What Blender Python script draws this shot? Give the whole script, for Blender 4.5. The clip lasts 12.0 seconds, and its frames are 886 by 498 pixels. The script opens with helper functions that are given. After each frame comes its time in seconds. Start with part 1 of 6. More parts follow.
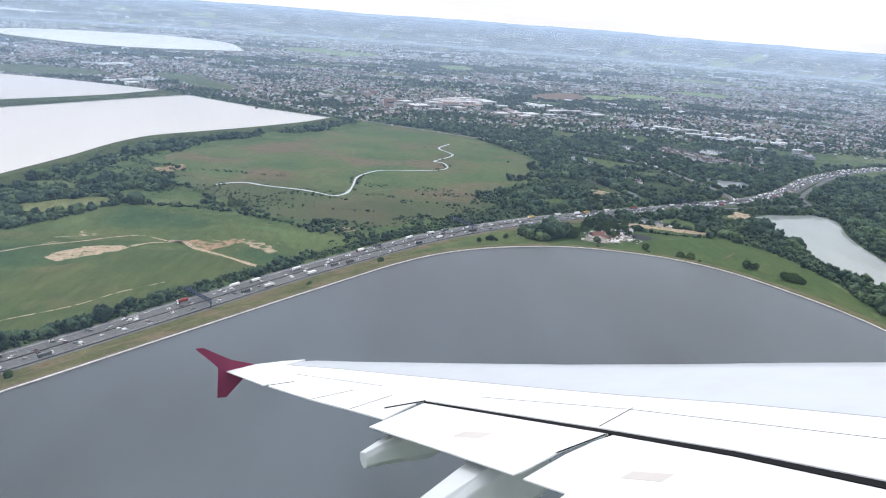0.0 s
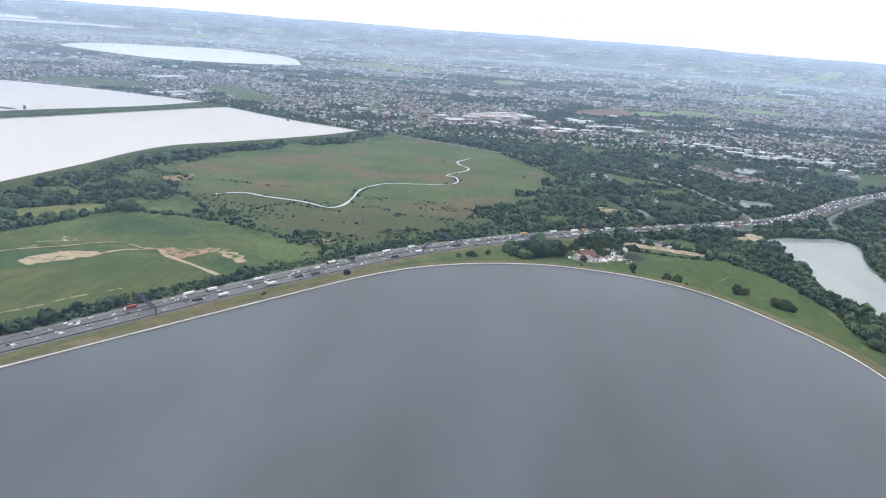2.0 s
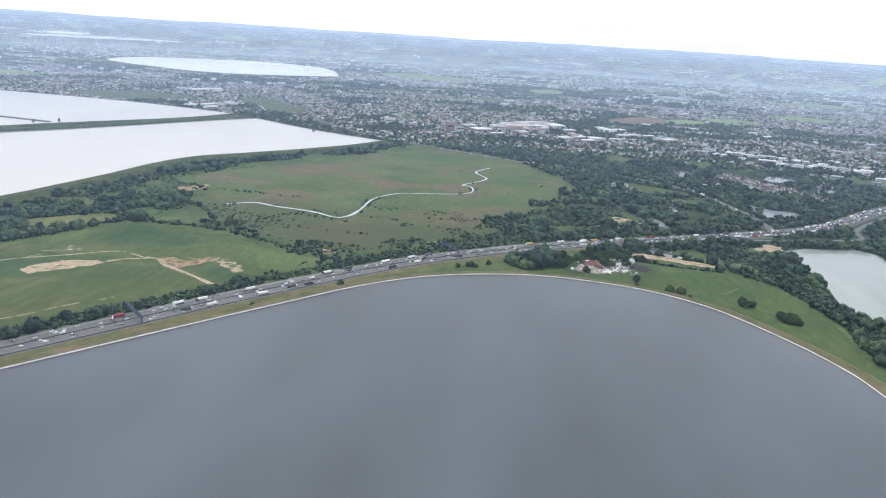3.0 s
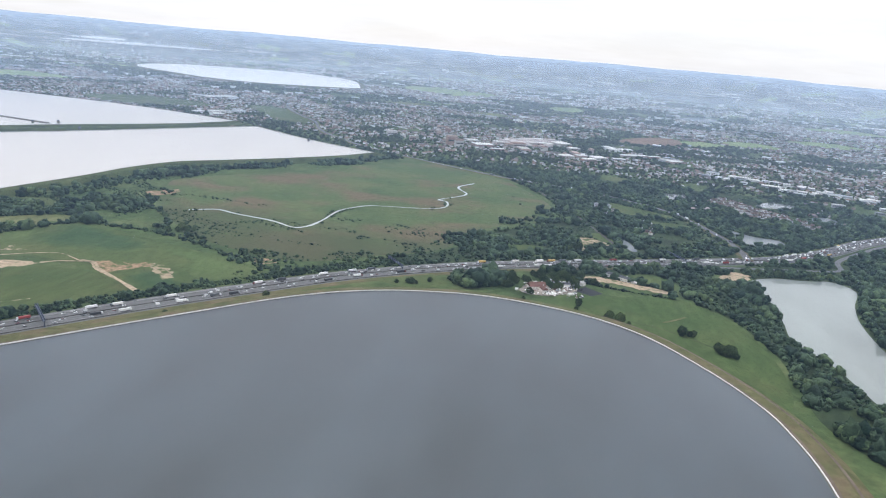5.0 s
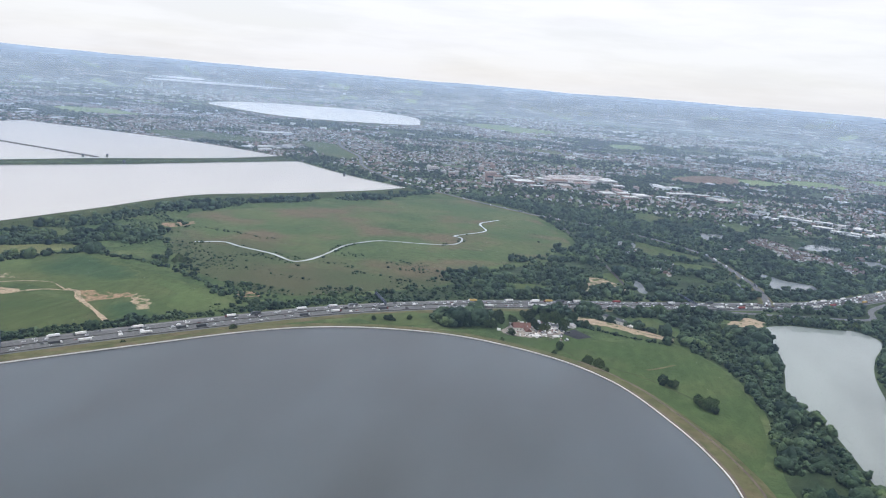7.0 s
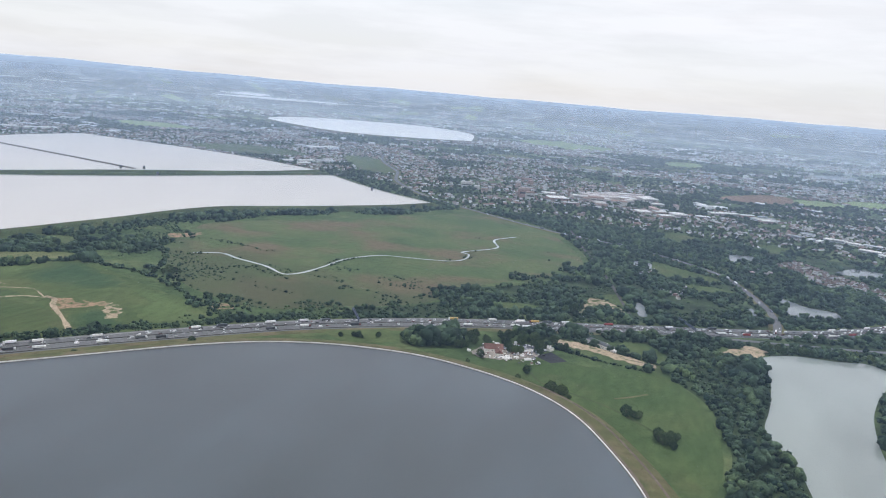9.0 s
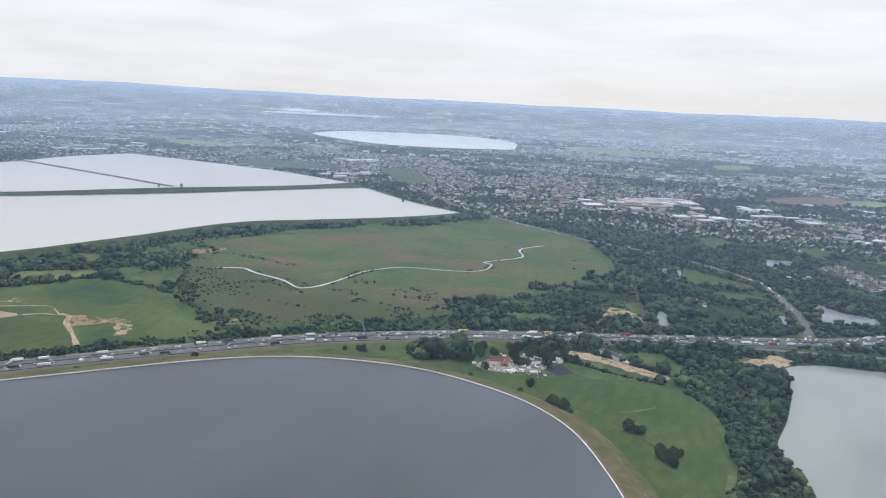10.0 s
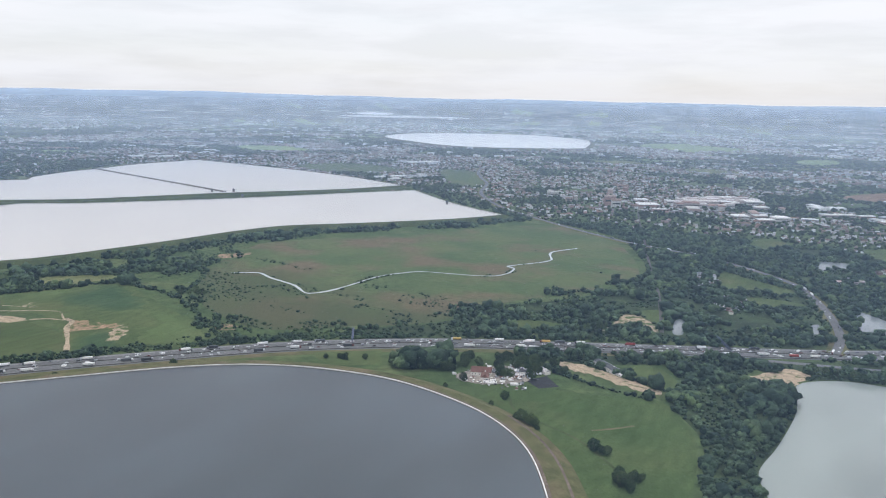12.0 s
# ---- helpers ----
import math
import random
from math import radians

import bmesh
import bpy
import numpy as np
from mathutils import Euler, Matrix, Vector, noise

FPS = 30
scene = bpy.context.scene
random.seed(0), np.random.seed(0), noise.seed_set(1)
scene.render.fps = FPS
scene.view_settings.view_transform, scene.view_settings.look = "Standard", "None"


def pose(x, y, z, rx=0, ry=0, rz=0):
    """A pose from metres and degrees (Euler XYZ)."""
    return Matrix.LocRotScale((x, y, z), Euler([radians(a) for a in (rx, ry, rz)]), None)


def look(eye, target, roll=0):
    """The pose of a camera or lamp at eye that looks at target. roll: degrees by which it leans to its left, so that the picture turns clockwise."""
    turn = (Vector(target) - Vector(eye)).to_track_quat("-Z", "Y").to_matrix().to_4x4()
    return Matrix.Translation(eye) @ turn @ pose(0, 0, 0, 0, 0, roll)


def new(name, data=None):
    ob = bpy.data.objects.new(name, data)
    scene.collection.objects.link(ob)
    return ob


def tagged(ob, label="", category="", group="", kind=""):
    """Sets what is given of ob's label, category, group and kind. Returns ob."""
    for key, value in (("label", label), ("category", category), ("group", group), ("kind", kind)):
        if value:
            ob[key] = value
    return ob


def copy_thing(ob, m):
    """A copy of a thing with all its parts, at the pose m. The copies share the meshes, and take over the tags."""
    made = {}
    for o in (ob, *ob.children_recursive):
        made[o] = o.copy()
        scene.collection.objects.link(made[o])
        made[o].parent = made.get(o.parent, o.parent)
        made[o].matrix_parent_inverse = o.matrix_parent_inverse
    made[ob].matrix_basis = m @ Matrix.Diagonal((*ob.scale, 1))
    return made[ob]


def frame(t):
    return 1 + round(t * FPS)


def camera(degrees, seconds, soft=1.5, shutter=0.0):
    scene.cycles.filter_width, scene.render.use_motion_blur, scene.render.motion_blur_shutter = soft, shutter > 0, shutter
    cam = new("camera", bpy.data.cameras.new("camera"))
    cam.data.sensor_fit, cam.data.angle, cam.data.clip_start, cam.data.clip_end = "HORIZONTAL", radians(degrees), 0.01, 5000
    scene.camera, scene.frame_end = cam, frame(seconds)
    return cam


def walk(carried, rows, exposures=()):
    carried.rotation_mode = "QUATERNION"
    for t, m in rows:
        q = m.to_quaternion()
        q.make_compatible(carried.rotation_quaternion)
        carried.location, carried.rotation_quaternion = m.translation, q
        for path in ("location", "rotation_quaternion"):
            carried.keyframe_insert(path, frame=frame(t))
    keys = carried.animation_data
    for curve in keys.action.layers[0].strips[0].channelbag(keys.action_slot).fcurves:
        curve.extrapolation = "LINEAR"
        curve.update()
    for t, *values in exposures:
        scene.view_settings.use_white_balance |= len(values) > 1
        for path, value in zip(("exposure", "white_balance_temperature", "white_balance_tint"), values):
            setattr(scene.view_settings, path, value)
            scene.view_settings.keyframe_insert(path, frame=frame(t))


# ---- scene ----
# The aeroplane is faster than the path allows, so the land is laid out at SIZE of its true size.
SIZE = 0.42
cam = camera(60.7, 12.0, soft=1.05)
ROWS = [
    (0.0, 0.01, 0.00, 163.69, 72.901, -4.262, -0.852),
    (0.5, 17.02, 2.02, 164.26, 72.738, -3.083, 0.575),
    (1.0, 34.12, 4.65, 164.85, 72.523, -3.514, 1.563),
    (1.5, 51.25, 7.87, 165.46, 72.927, -3.735, 3.061),
    (2.0, 68.37, 11.65, 166.08, 73.612, -4.254, 4.611),
    (2.5, 85.45, 15.99, 166.69, 74.241, -3.831, 6.365),
    (4.5, 152.64, 38.56, 169.01, 73.452, -4.056, 11.087),
    (5.0, 169.01, 45.45, 169.53, 74.986, -4.925, 11.108),
    (5.5, 185.17, 52.84, 170.03, 76.116, -4.964, 11.380),
    (6.0, 201.11, 60.70, 170.50, 75.882, -4.738, 14.088),
    (6.5, 216.80, 69.04, 170.95, 76.428, -4.990, 15.783),
    (7.0, 232.24, 77.87, 171.36, 77.273, -4.669, 16.979),
    (9.0, 291.43, 117.99, 172.87, 78.057, -4.709, 22.397),
    (9.5, 305.59, 129.26, 173.23, 78.679, -4.197, 23.771),
    (10.0, 319.51, 141.04, 173.60, 78.589, -2.748, 26.195),
    (10.5, 333.20, 153.35, 173.99, 79.539, -1.180, 28.444),
    (11.0, 346.69, 166.19, 174.41, 78.924, -0.769, 30.550),
    (11.5, 359.98, 179.59, 174.88, 78.370, -0.886, 31.665),
    (12.0, 373.11, 193.56, 175.39, 78.417, -1.085, 32.816),
]
walk(cam, [(t, pose(x, y, z, rx, ry, rz)) for t, x, y, z, rx, ry, rz in ROWS], exposures=[(0, 0.33, 6270, 10), (2.5, 0.34, 6270, 10), (5.5, 0.22, 6270, 10), (9.5, 0.04, 6270, 10), (12, 0.04, 6270, 10)])

# ---- world and light: a bright overcast summer sky ----
world = bpy.data.worlds.new("overcast_sky")
scene.world = world
world.use_nodes = True
wt = world.node_tree
wt.nodes.clear()


def wnode(kind, **values):
    n = wt.nodes.new(kind)
    for key, value in values.items():
        n.inputs[key].default_value = value
    return n


sky = wt.nodes.new("ShaderNodeTexSky")
sky.sky_type, sky.sun_disc = "NISHITA", False
sky.sun_elevation, sky.sun_rotation = radians(52), radians(-20)
dim = wnode("ShaderNodeVectorMath")
dim.operation = "SCALE"
dim.inputs["Scale"].default_value = 0.10
wt.links.new(sky.outputs[0], dim.inputs[0])
coord = wt.nodes.new("ShaderNodeTexCoord")
split = wt.nodes.new("ShaderNodeSeparateXYZ")
wt.links.new(coord.outputs["Generated"], split.inputs[0])
flat = wt.nodes.new("ShaderNodeMapping")
flat.inputs["Scale"].default_value = (1.3, 1.3, 9.0)
wt.links.new(coord.outputs["Generated"], flat.inputs[0])
puffs = wnode("ShaderNodeTexNoise", Scale=1.7, Detail=6.0, Roughness=0.55)
wt.links.new(flat.outputs[0], puffs.inputs["Vector"])
cover = wnode("ShaderNodeMapRange")
cover.inputs["From Min"].default_value, cover.inputs["From Max"].default_value = 0.36, 0.64
cover.inputs["To Min"].default_value, cover.inputs["To Max"].default_value = 0.80, 1.0
wt.links.new(puffs.outputs[0], cover.inputs["Value"])
rise = wnode("ShaderNodeMapRange")
rise.inputs["From Min"].default_value, rise.inputs["From Max"].default_value = 0.0, 1.0
rise.inputs["To Min"].default_value, rise.inputs["To Max"].default_value = 0.87, 1.47
wt.links.new(split.outputs[2], rise.inputs["Value"])
cloud = wnode("ShaderNodeVectorMath")
cloud.operation = "SCALE"
cloud.inputs[0].default_value = (0.985, 0.980, 1.0)
streaks = wnode("ShaderNodeTexNoise", Scale=3.1, Detail=5.0, Roughness=0.6)
wt.links.new(flat.outputs[0], streaks.inputs["Vector"])
grey = wnode("ShaderNodeMapRange")
for key, value in (("From Min", 0.38), ("From Max", 0.56), ("To Min", 0.94), ("To Max", 1.02)):
    grey.inputs[key].default_value = value
wt.links.new(streaks.outputs[0], grey.inputs["Value"])
shade_of = wnode("ShaderNodeMath")
shade_of.operation = "MULTIPLY"
wt.links.new(rise.outputs[0], shade_of.inputs[0])
wt.links.new(grey.outputs[0], shade_of.inputs[1])
wt.links.new(shade_of.outputs[0], cloud.inputs["Scale"])
blend = wt.nodes.new("ShaderNodeMix")
blend.data_type = "RGBA"
wt.links.new(cover.outputs[0], blend.inputs["Factor"])
wt.links.new(dim.outputs[0], blend.inputs["A"])
wt.links.new(cloud.outputs[0], blend.inputs["B"])
back = wnode("ShaderNodeBackground", Strength=1.0)
wt.links.new(blend.outputs["Result"], back.inputs["Color"])
wt.links.new(back.outputs[0], wt.nodes.new("ShaderNodeOutputWorld").inputs["Surface"])

sun = new("sun", bpy.data.lights.new("sun", "SUN"))
sun.data.energy, sun.data.angle, sun.data.color = 1.05, radians(22), (1.0, 0.96, 0.9)
sun.matrix_world = look((0, 0, 900), (130, -330, 300))


# ---- materials ----
class Mat:
    """A small builder of procedural materials."""

    def __init__(self, name, rough=0.8, metal=0.0, ior=1.45, spec=0.5):
        self.m = bpy.data.materials.new(name)
        self.m.use_nodes = True
        self.t = self.m.node_tree
        self.b = self.t.nodes["Principled BSDF"]
        self.b.inputs["Roughness"].default_value = rough
        self.b.inputs["Metallic"].default_value = metal
        self.b.inputs["IOR"].default_value = ior
        self.b.inputs["Specular IOR Level"].default_value = spec
        self.place = self.t.nodes.new("ShaderNodeNewGeometry").outputs["Position"]

    def link(self, a, b):
        self.t.links.new(a, b)

    def noise(self, metres, detail=3.0, stretch=None, rough=0.55):
        n = self.t.nodes.new("ShaderNodeTexNoise")
        n.inputs["Scale"].default_value = 1.0 / metres
        n.inputs["Detail"].default_value = detail
        n.inputs["Roughness"].default_value = rough
        src = self.place
        if stretch:
            p = self.t.nodes.new("ShaderNodeMapping")
            p.inputs["Rotation"].default_value = (0, 0, radians(stretch[0]))
            p.inputs["Scale"].default_value = stretch[1:]
            self.link(src, p.inputs[0])
            src = p.outputs[0]
        self.link(src, n.inputs["Vector"])
        return n.outputs[0]

    def cells(self, metres, out="Color"):
        n = self.t.nodes.new("ShaderNodeTexVoronoi")
        n.inputs["Scale"].default_value = 1.0 / metres
        self.link(self.place, n.inputs["Vector"])
        return n.outputs[out]

    def ramp(self, fac, stops):
        n = self.t.nodes.new("ShaderNodeValToRGB")
        while len(n.color_ramp.elements) < len(stops):
            n.color_ramp.elements.new(0.5)
        for e, (at, col) in zip(n.color_ramp.elements, stops):
            e.position, e.color = at, (*col, 1)
        self.link(fac, n.inputs[0])
        return n.outputs[0]

    def mix(self, fac, a, b, how="MIX"):
        n = self.t.nodes.new("ShaderNodeMix")
        n.data_type, n.blend_type = "RGBA", how
        for sock, v in (("Factor", fac), ("A", a), ("B", b)):
            if isinstance(v, (int, float)):
                n.inputs[sock].default_value = v
            elif isinstance(v, tuple):
                n.inputs[sock].default_value = (*v, 1)
            else:
                self.link(v, n.inputs[sock])
        return n.outputs["Result"]

    def band(self, fac, lo, hi):
        n = self.t.nodes.new("ShaderNodeMapRange")
        n.inputs["From Min"].default_value, n.inputs["From Max"].default_value = lo, hi
        self.link(fac, n.inputs["Value"])
        return n.outputs[0]

    def info(self, which):
        if which == "object":
            return self.t.nodes.new("ShaderNodeObjectInfo").outputs["Random"]
        return self.t.nodes.new("ShaderNodeNewGeometry").outputs["Random Per Island"]

    def color(self, c):
        if isinstance(c, tuple):
            self.b.inputs["Base Color"].default_value = (*c, 1)
        else:
            self.link(c, self.b.inputs["Base Color"])
        return self

    def bump(self, height, strength=0.5, metres=0.2):
        n = self.t.nodes.new("ShaderNodeBump")
        n.inputs["Strength"].default_value, n.inputs["Distance"].default_value = strength, metres
        self.link(height, n.inputs["Height"])
        self.link(n.outputs[0], self.b.inputs["Normal"])
        return self


def grassland(name, greens, patch=60.0, brown=None, brown_at=(0.55, 0.68), streak=None):
    """Grass in two or three greens, with worn brown patches, tufts and mowing streaks."""
    k = Mat(name, 0.95, spec=0.1)
    big = k.noise(patch, 4.0)
    c = k.ramp(big, [(0.3, greens[0]), (0.5, greens[1]), (0.7, greens[-1])])
    if brown:
        c = k.mix(k.band(k.noise(patch * 1.4, 5.0, (0, 1.0, 1.15, 1.0)), *brown_at), c, brown)
    c = k.mix(0.45, c, k.ramp(k.noise(6.0, 6.0, streak), [(0.3, (0.55, 0.58, 0.55)), (0.7, (1.35, 1.32, 1.3))]), "MULTIPLY")
    c = k.mix(0.5, c, k.ramp(k.noise(1.0, 3.0), [(0.3, (0.7, 0.7, 0.7)), (0.7, (1.25, 1.25, 1.25))]), "MULTIPLY")
    return k.color(c).bump(k.noise(2.0, 5.0), 0.6, 0.5).m


def plain(name, col, rough=0.7, metal=0.0, spread=0.25, grain=1.5, by=None, spec=0.5):
    """One paint or stone with weathering at two scales; by='object' varies it from piece to piece."""
    k = Mat(name, rough, metal, spec=spec)
    lo, hi = 1 - spread, 1 + spread
    c = k.mix(1.0, col, k.ramp(k.noise(grain, 5.0), [(0.3, (lo,) * 3), (0.7, (hi,) * 3)]), "MULTIPLY")
    c = k.mix(0.6, c, k.ramp(k.noise(grain * 9, 3.0), [(0.35, (lo,) * 3), (0.65, (hi,) * 3)]), "MULTIPLY")
    if by:
        c = k.mix(1.0, c, k.ramp(k.info(by), [(0.0, (0.72, 0.74, 0.76)), (1.0, (1.2, 1.18, 1.15))]), "MULTIPLY")
    return k.color(c).m


def foliage(name, dark, light, by="island"):
    k = Mat(name, 0.9, spec=0.15)
    c = k.ramp(k.info(by), [(0.0, dark), (0.55, tuple((a + b) / 2 for a, b in zip(dark, light))), (1.0, light)])
    c = k.mix(0.7, c, k.ramp(k.noise(0.9, 4.0), [(0.3, (0.45, 0.5, 0.5)), (0.7, (1.5, 1.45, 1.3))]), "MULTIPLY")
    c = k.mix(0.9, c, k.ramp(k.noise(38.0, 5.0), [(0.33, (0.58, 0.66, 0.74)), (0.52, (1.0, 1.0, 1.0)), (0.67, (1.55, 1.42, 1.05))]), "MULTIPLY")
    return k.color(c).bump(k.noise(0.5, 4.0), 1.0, 0.5).m


def water(name, body, ripple=3.0, strength=0.12, rough=0.06, mottle=0.2, ior=1.33):
    k = Mat(name, rough, ior=ior)
    c = k.mix(1.0, body, k.ramp(k.noise(90.0, 3.0, (35, 1.0, 0.35, 1.0)), [(0.35, (1 - mottle,) * 3), (0.65, (1 + mottle,) * 3)]), "MULTIPLY")
    return k.color(c).bump(k.noise(ripple, 4.0), strength, 0.1).m


def banded(name, colours, by="object", rough=0.7, spec=0.5):
    """A choice of paints, one for each piece."""
    k = Mat(name, rough, spec=spec)
    n = k.t.nodes.new("ShaderNodeValToRGB")
    n.color_ramp.interpolation = "CONSTANT"
    while len(n.color_ramp.elements) < len(colours):
        n.color_ramp.elements.new(0.5)
    for i, (e, col) in enumerate(zip(n.color_ramp.elements, colours)):
        e.position, e.color = i / len(colours), (*col, 1)
    k.link(k.info(by), n.inputs[0])
    c = k.mix(0.5, n.outputs[0], k.ramp(k.noise(1.5, 4.0), [(0.3, (0.75,) * 3), (0.7, (1.2,) * 3)]), "MULTIPLY")
    return k.color(c).m


GRASS = grassland("rough_grass", [(0.050, 0.080, 0.038), (0.070, 0.101, 0.046), (0.092, 0.118, 0.054)], 45.0, (0.13, 0.122, 0.066), (0.56, 0.7))
MOOR = grassland("moor_grass", [(0.060, 0.098, 0.043), (0.086, 0.118, 0.051), (0.114, 0.130, 0.060)], 75.0, (0.134, 0.109, 0.068), (0.48, 0.63))


def rank_growth(material, tone, at, reach):
    """Adds coarse olive and brown growth to the lower side of a meadow, with a ragged edge."""
    t = material.node_tree
    b = t.nodes["Principled BSDF"]
    old = b.inputs["Base Color"].links[0].from_socket
    geo, xyz = t.nodes.new("ShaderNodeNewGeometry"), t.nodes.new("ShaderNodeSeparateXYZ")
    t.links.new(geo.outputs["Position"], xyz.inputs[0])
    ragged = t.nodes.new("ShaderNodeTexNoise")
    ragged.inputs["Scale"].default_value, ragged.inputs["Detail"].default_value = 1 / 55.0, 6.0
    t.links.new(geo.outputs["Position"], ragged.inputs["Vector"])
    add = t.nodes.new("ShaderNodeMath")
    add.operation = "MULTIPLY_ADD"
    add.inputs[1].default_value = 260.0
    t.links.new(ragged.outputs[0], add.inputs[0])
    t.links.new(xyz.outputs[1], add.inputs[2])
    low = t.nodes.new("ShaderNodeMapRange")
    for key, value in (("From Min", at + 130.0 + reach), ("From Max", at + 130.0 - reach), ("To Max", 0.75)):
        low.inputs[key].default_value = value
    t.links.new(add.outputs[0], low.inputs["Value"])
    mix = t.nodes.new("ShaderNodeMix")
    mix.data_type = "RGBA"
    mix.inputs["B"].default_value = (*tone, 1)
    t.links.new(low.outputs[0], mix.inputs["Factor"])
    t.links.new(old, mix.inputs["A"])
    t.links.new(mix.outputs["Result"], b.inputs["Base Color"])


rank_growth(MOOR, (0.066, 0.076, 0.040), 700.0, 60.0)
LUSH = grassland("long_pasture", [(0.052, 0.086, 0.032), (0.066, 0.099, 0.037), (0.088, 0.112, 0.044)], 50.0, (0.085, 0.098, 0.044), (0.56, 0.72), (60, 1.0, 0.45, 1.0))
PASTURE = grassland("pasture", [(0.062, 0.092, 0.036), (0.080, 0.108, 0.043), (0.102, 0.122, 0.052)], 70.0, (0.108, 0.114, 0.050), (0.55, 0.72), (60, 1.0, 0.45, 1.0))
PASTURE_DARK = grassland("lush_grass", [(0.036, 0.070, 0.034), (0.046, 0.082, 0.038), (0.058, 0.092, 0.044)], 40.0)
PASTURE_PALE = grassland("cropped_grass", [(0.080, 0.120, 0.046), (0.094, 0.130, 0.052), (0.108, 0.138, 0.058)], 40.0)
OLIVE = grassland("dry_field", [(0.058, 0.086, 0.034), (0.074, 0.098, 0.040), (0.092, 0.108, 0.046)], 50.0, (0.122, 0.116, 0.058), (0.55, 0.7), (-35, 1.0, 0.2, 1.0))
HAY = grassland("hay_field", [(0.120, 0.138, 0.056), (0.140, 0.150, 0.064), (0.155, 0.162, 0.072)], 40.0, None, (0.6, 0.7), (15, 1.0, 0.2, 1.0))
PALE = grassland("pale_field", [(0.210, 0.275, 0.115), (0.240, 0.300, 0.130), (0.275, 0.315, 0.145)], 60.0)
BANK = grassland("bank_grass", [(0.080, 0.092, 0.040), (0.104, 0.106, 0.050), (0.132, 0.124, 0.064)], 18.0, (0.150, 0.120, 0.074), (0.50, 0.66))
TILL = grassland("ploughed_earth", [(0.190, 0.120, 0.080), (0.215, 0.140, 0.095), (0.240, 0.160, 0.110)], 60.0)
def soil(name, earth, turf=(0.075, 0.105, 0.042), green=(0.44, 0.56)):
    """Bare earth with tufts of grass growing through."""
    k = Mat(name, 0.95, spec=0.1)
    c = k.mix(1.0, earth, k.ramp(k.noise(3.0, 5.0), [(0.3, (0.7,) * 3), (0.7, (1.3,) * 3)]), "MULTIPLY")
    c = k.mix(k.band(k.noise(7.0, 6.0, rough=0.65), green[1], green[0]), c, turf)
    return k.color(c).bump(k.noise(1.5, 4.0), 0.5, 0.3).m


SAND_THIN = soil("grassy_sandy_soil", (0.340, 0.265, 0.185), green=(0.45, 0.55))
SAND = soil("bare_sandy_soil", (0.370, 0.290, 0.205), green=(0.36, 0.46))
DIRT = soil("trodden_soil", (0.300, 0.200, 0.130), green=(0.42, 0.54))
ASPHALT = plain("motorway_asphalt", (0.110, 0.110, 0.114), 0.85, spread=0.15, grain=2.0)
PAINTW = plain("road_paint", (0.38, 0.38, 0.37), 0.7, spread=0.2)
CONCRETE = plain("pale_concrete", (0.72, 0.70, 0.68), 0.9, spread=0.15, grain=1.2)
PINKISH = plain("pale_pink_roof", (0.58, 0.52, 0.50), 0.85, spread=0.2, grain=6.0)
STONE = plain("wet_stone_apron", (0.13, 0.12, 0.11), 0.9, spread=0.25, grain=1.0)
GRAVEL = plain("inn_yard_gravel", (0.25, 0.22, 0.19), 0.95, spread=0.35, grain=2.0)
EARTH = plain("worn_earth", (0.120, 0.092, 0.070), 0.95, spread=0.3, grain=1.5)
DARK_STRIP = plain("dark_median", (0.060, 0.062, 0.060), 0.9, spread=0.3)
SHOULDER = plain("pale_shoulder", (0.200, 0.198, 0.195), 0.9, spread=0.15)
STEEL = plain("galvanised_steel", (0.30, 0.31, 0.33), 0.5, 0.6, 0.15)
NAVY = plain("dark_blue_steel", (0.035, 0.050, 0.085), 0.5, 0.2, 0.2)
BANK_DARK = grassland("shaded_bank_grass", [(0.050, 0.070, 0.030), (0.062, 0.082, 0.035), (0.080, 0.095, 0.042)], 22.0)
LEAF = foliage("woodland_leaf", (0.014, 0.032, 0.027), (0.080, 0.122, 0.070))
LEAF_FAR = foliage("far_woodland_leaf", (0.014, 0.028, 0.018), (0.046, 0.068, 0.036))
LEAF_TREE = foliage("tree_leaf", (0.034, 0.062, 0.034), (0.084, 0.120, 0.054), "object")
BARK = plain("bark", (0.10, 0.08, 0.06), 0.95, spread=0.3, grain=0.3)
WATER = water("reservoir_water", (0.040, 0.053, 0.064), 4.0, 0.03, 0.30, 0.32, 1.45)
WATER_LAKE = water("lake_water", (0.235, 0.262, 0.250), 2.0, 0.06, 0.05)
# wide reservoirs: the reflected white sky is painted into the base colour
WATER_SKY_PALE = water("sky_whitened_water", (0.555, 0.53, 0.51), 3.0, 0.02, 0.42, 0.04)
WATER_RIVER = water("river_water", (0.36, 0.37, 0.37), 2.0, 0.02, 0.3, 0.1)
# farthest water: a still whiter base colour stands for the sky's reflection
WATER_SKY_WHITE = water("far_sky_whitened_water", (0.92, 0.88, 0.84), 3.0, 0.004, 0.4, 0.03)
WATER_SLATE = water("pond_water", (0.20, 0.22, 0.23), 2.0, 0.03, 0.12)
ROOF = banded("tiled_roofs", [(0.24, 0.15, 0.12), (0.30, 0.28, 0.27), (0.13, 0.12, 0.12), (0.34, 0.33, 0.32), (0.15, 0.14, 0.14), (0.20, 0.14, 0.12), (0.15, 0.10, 0.09), (0.44, 0.43, 0.42)], "island", 0.85)
ROOF_ONE = banded("house_roof", [(0.18, 0.135, 0.12), (0.27, 0.26, 0.26), (0.14, 0.13, 0.13), (0.40, 0.39, 0.38), (0.21, 0.155, 0.135)], "object", 0.85)
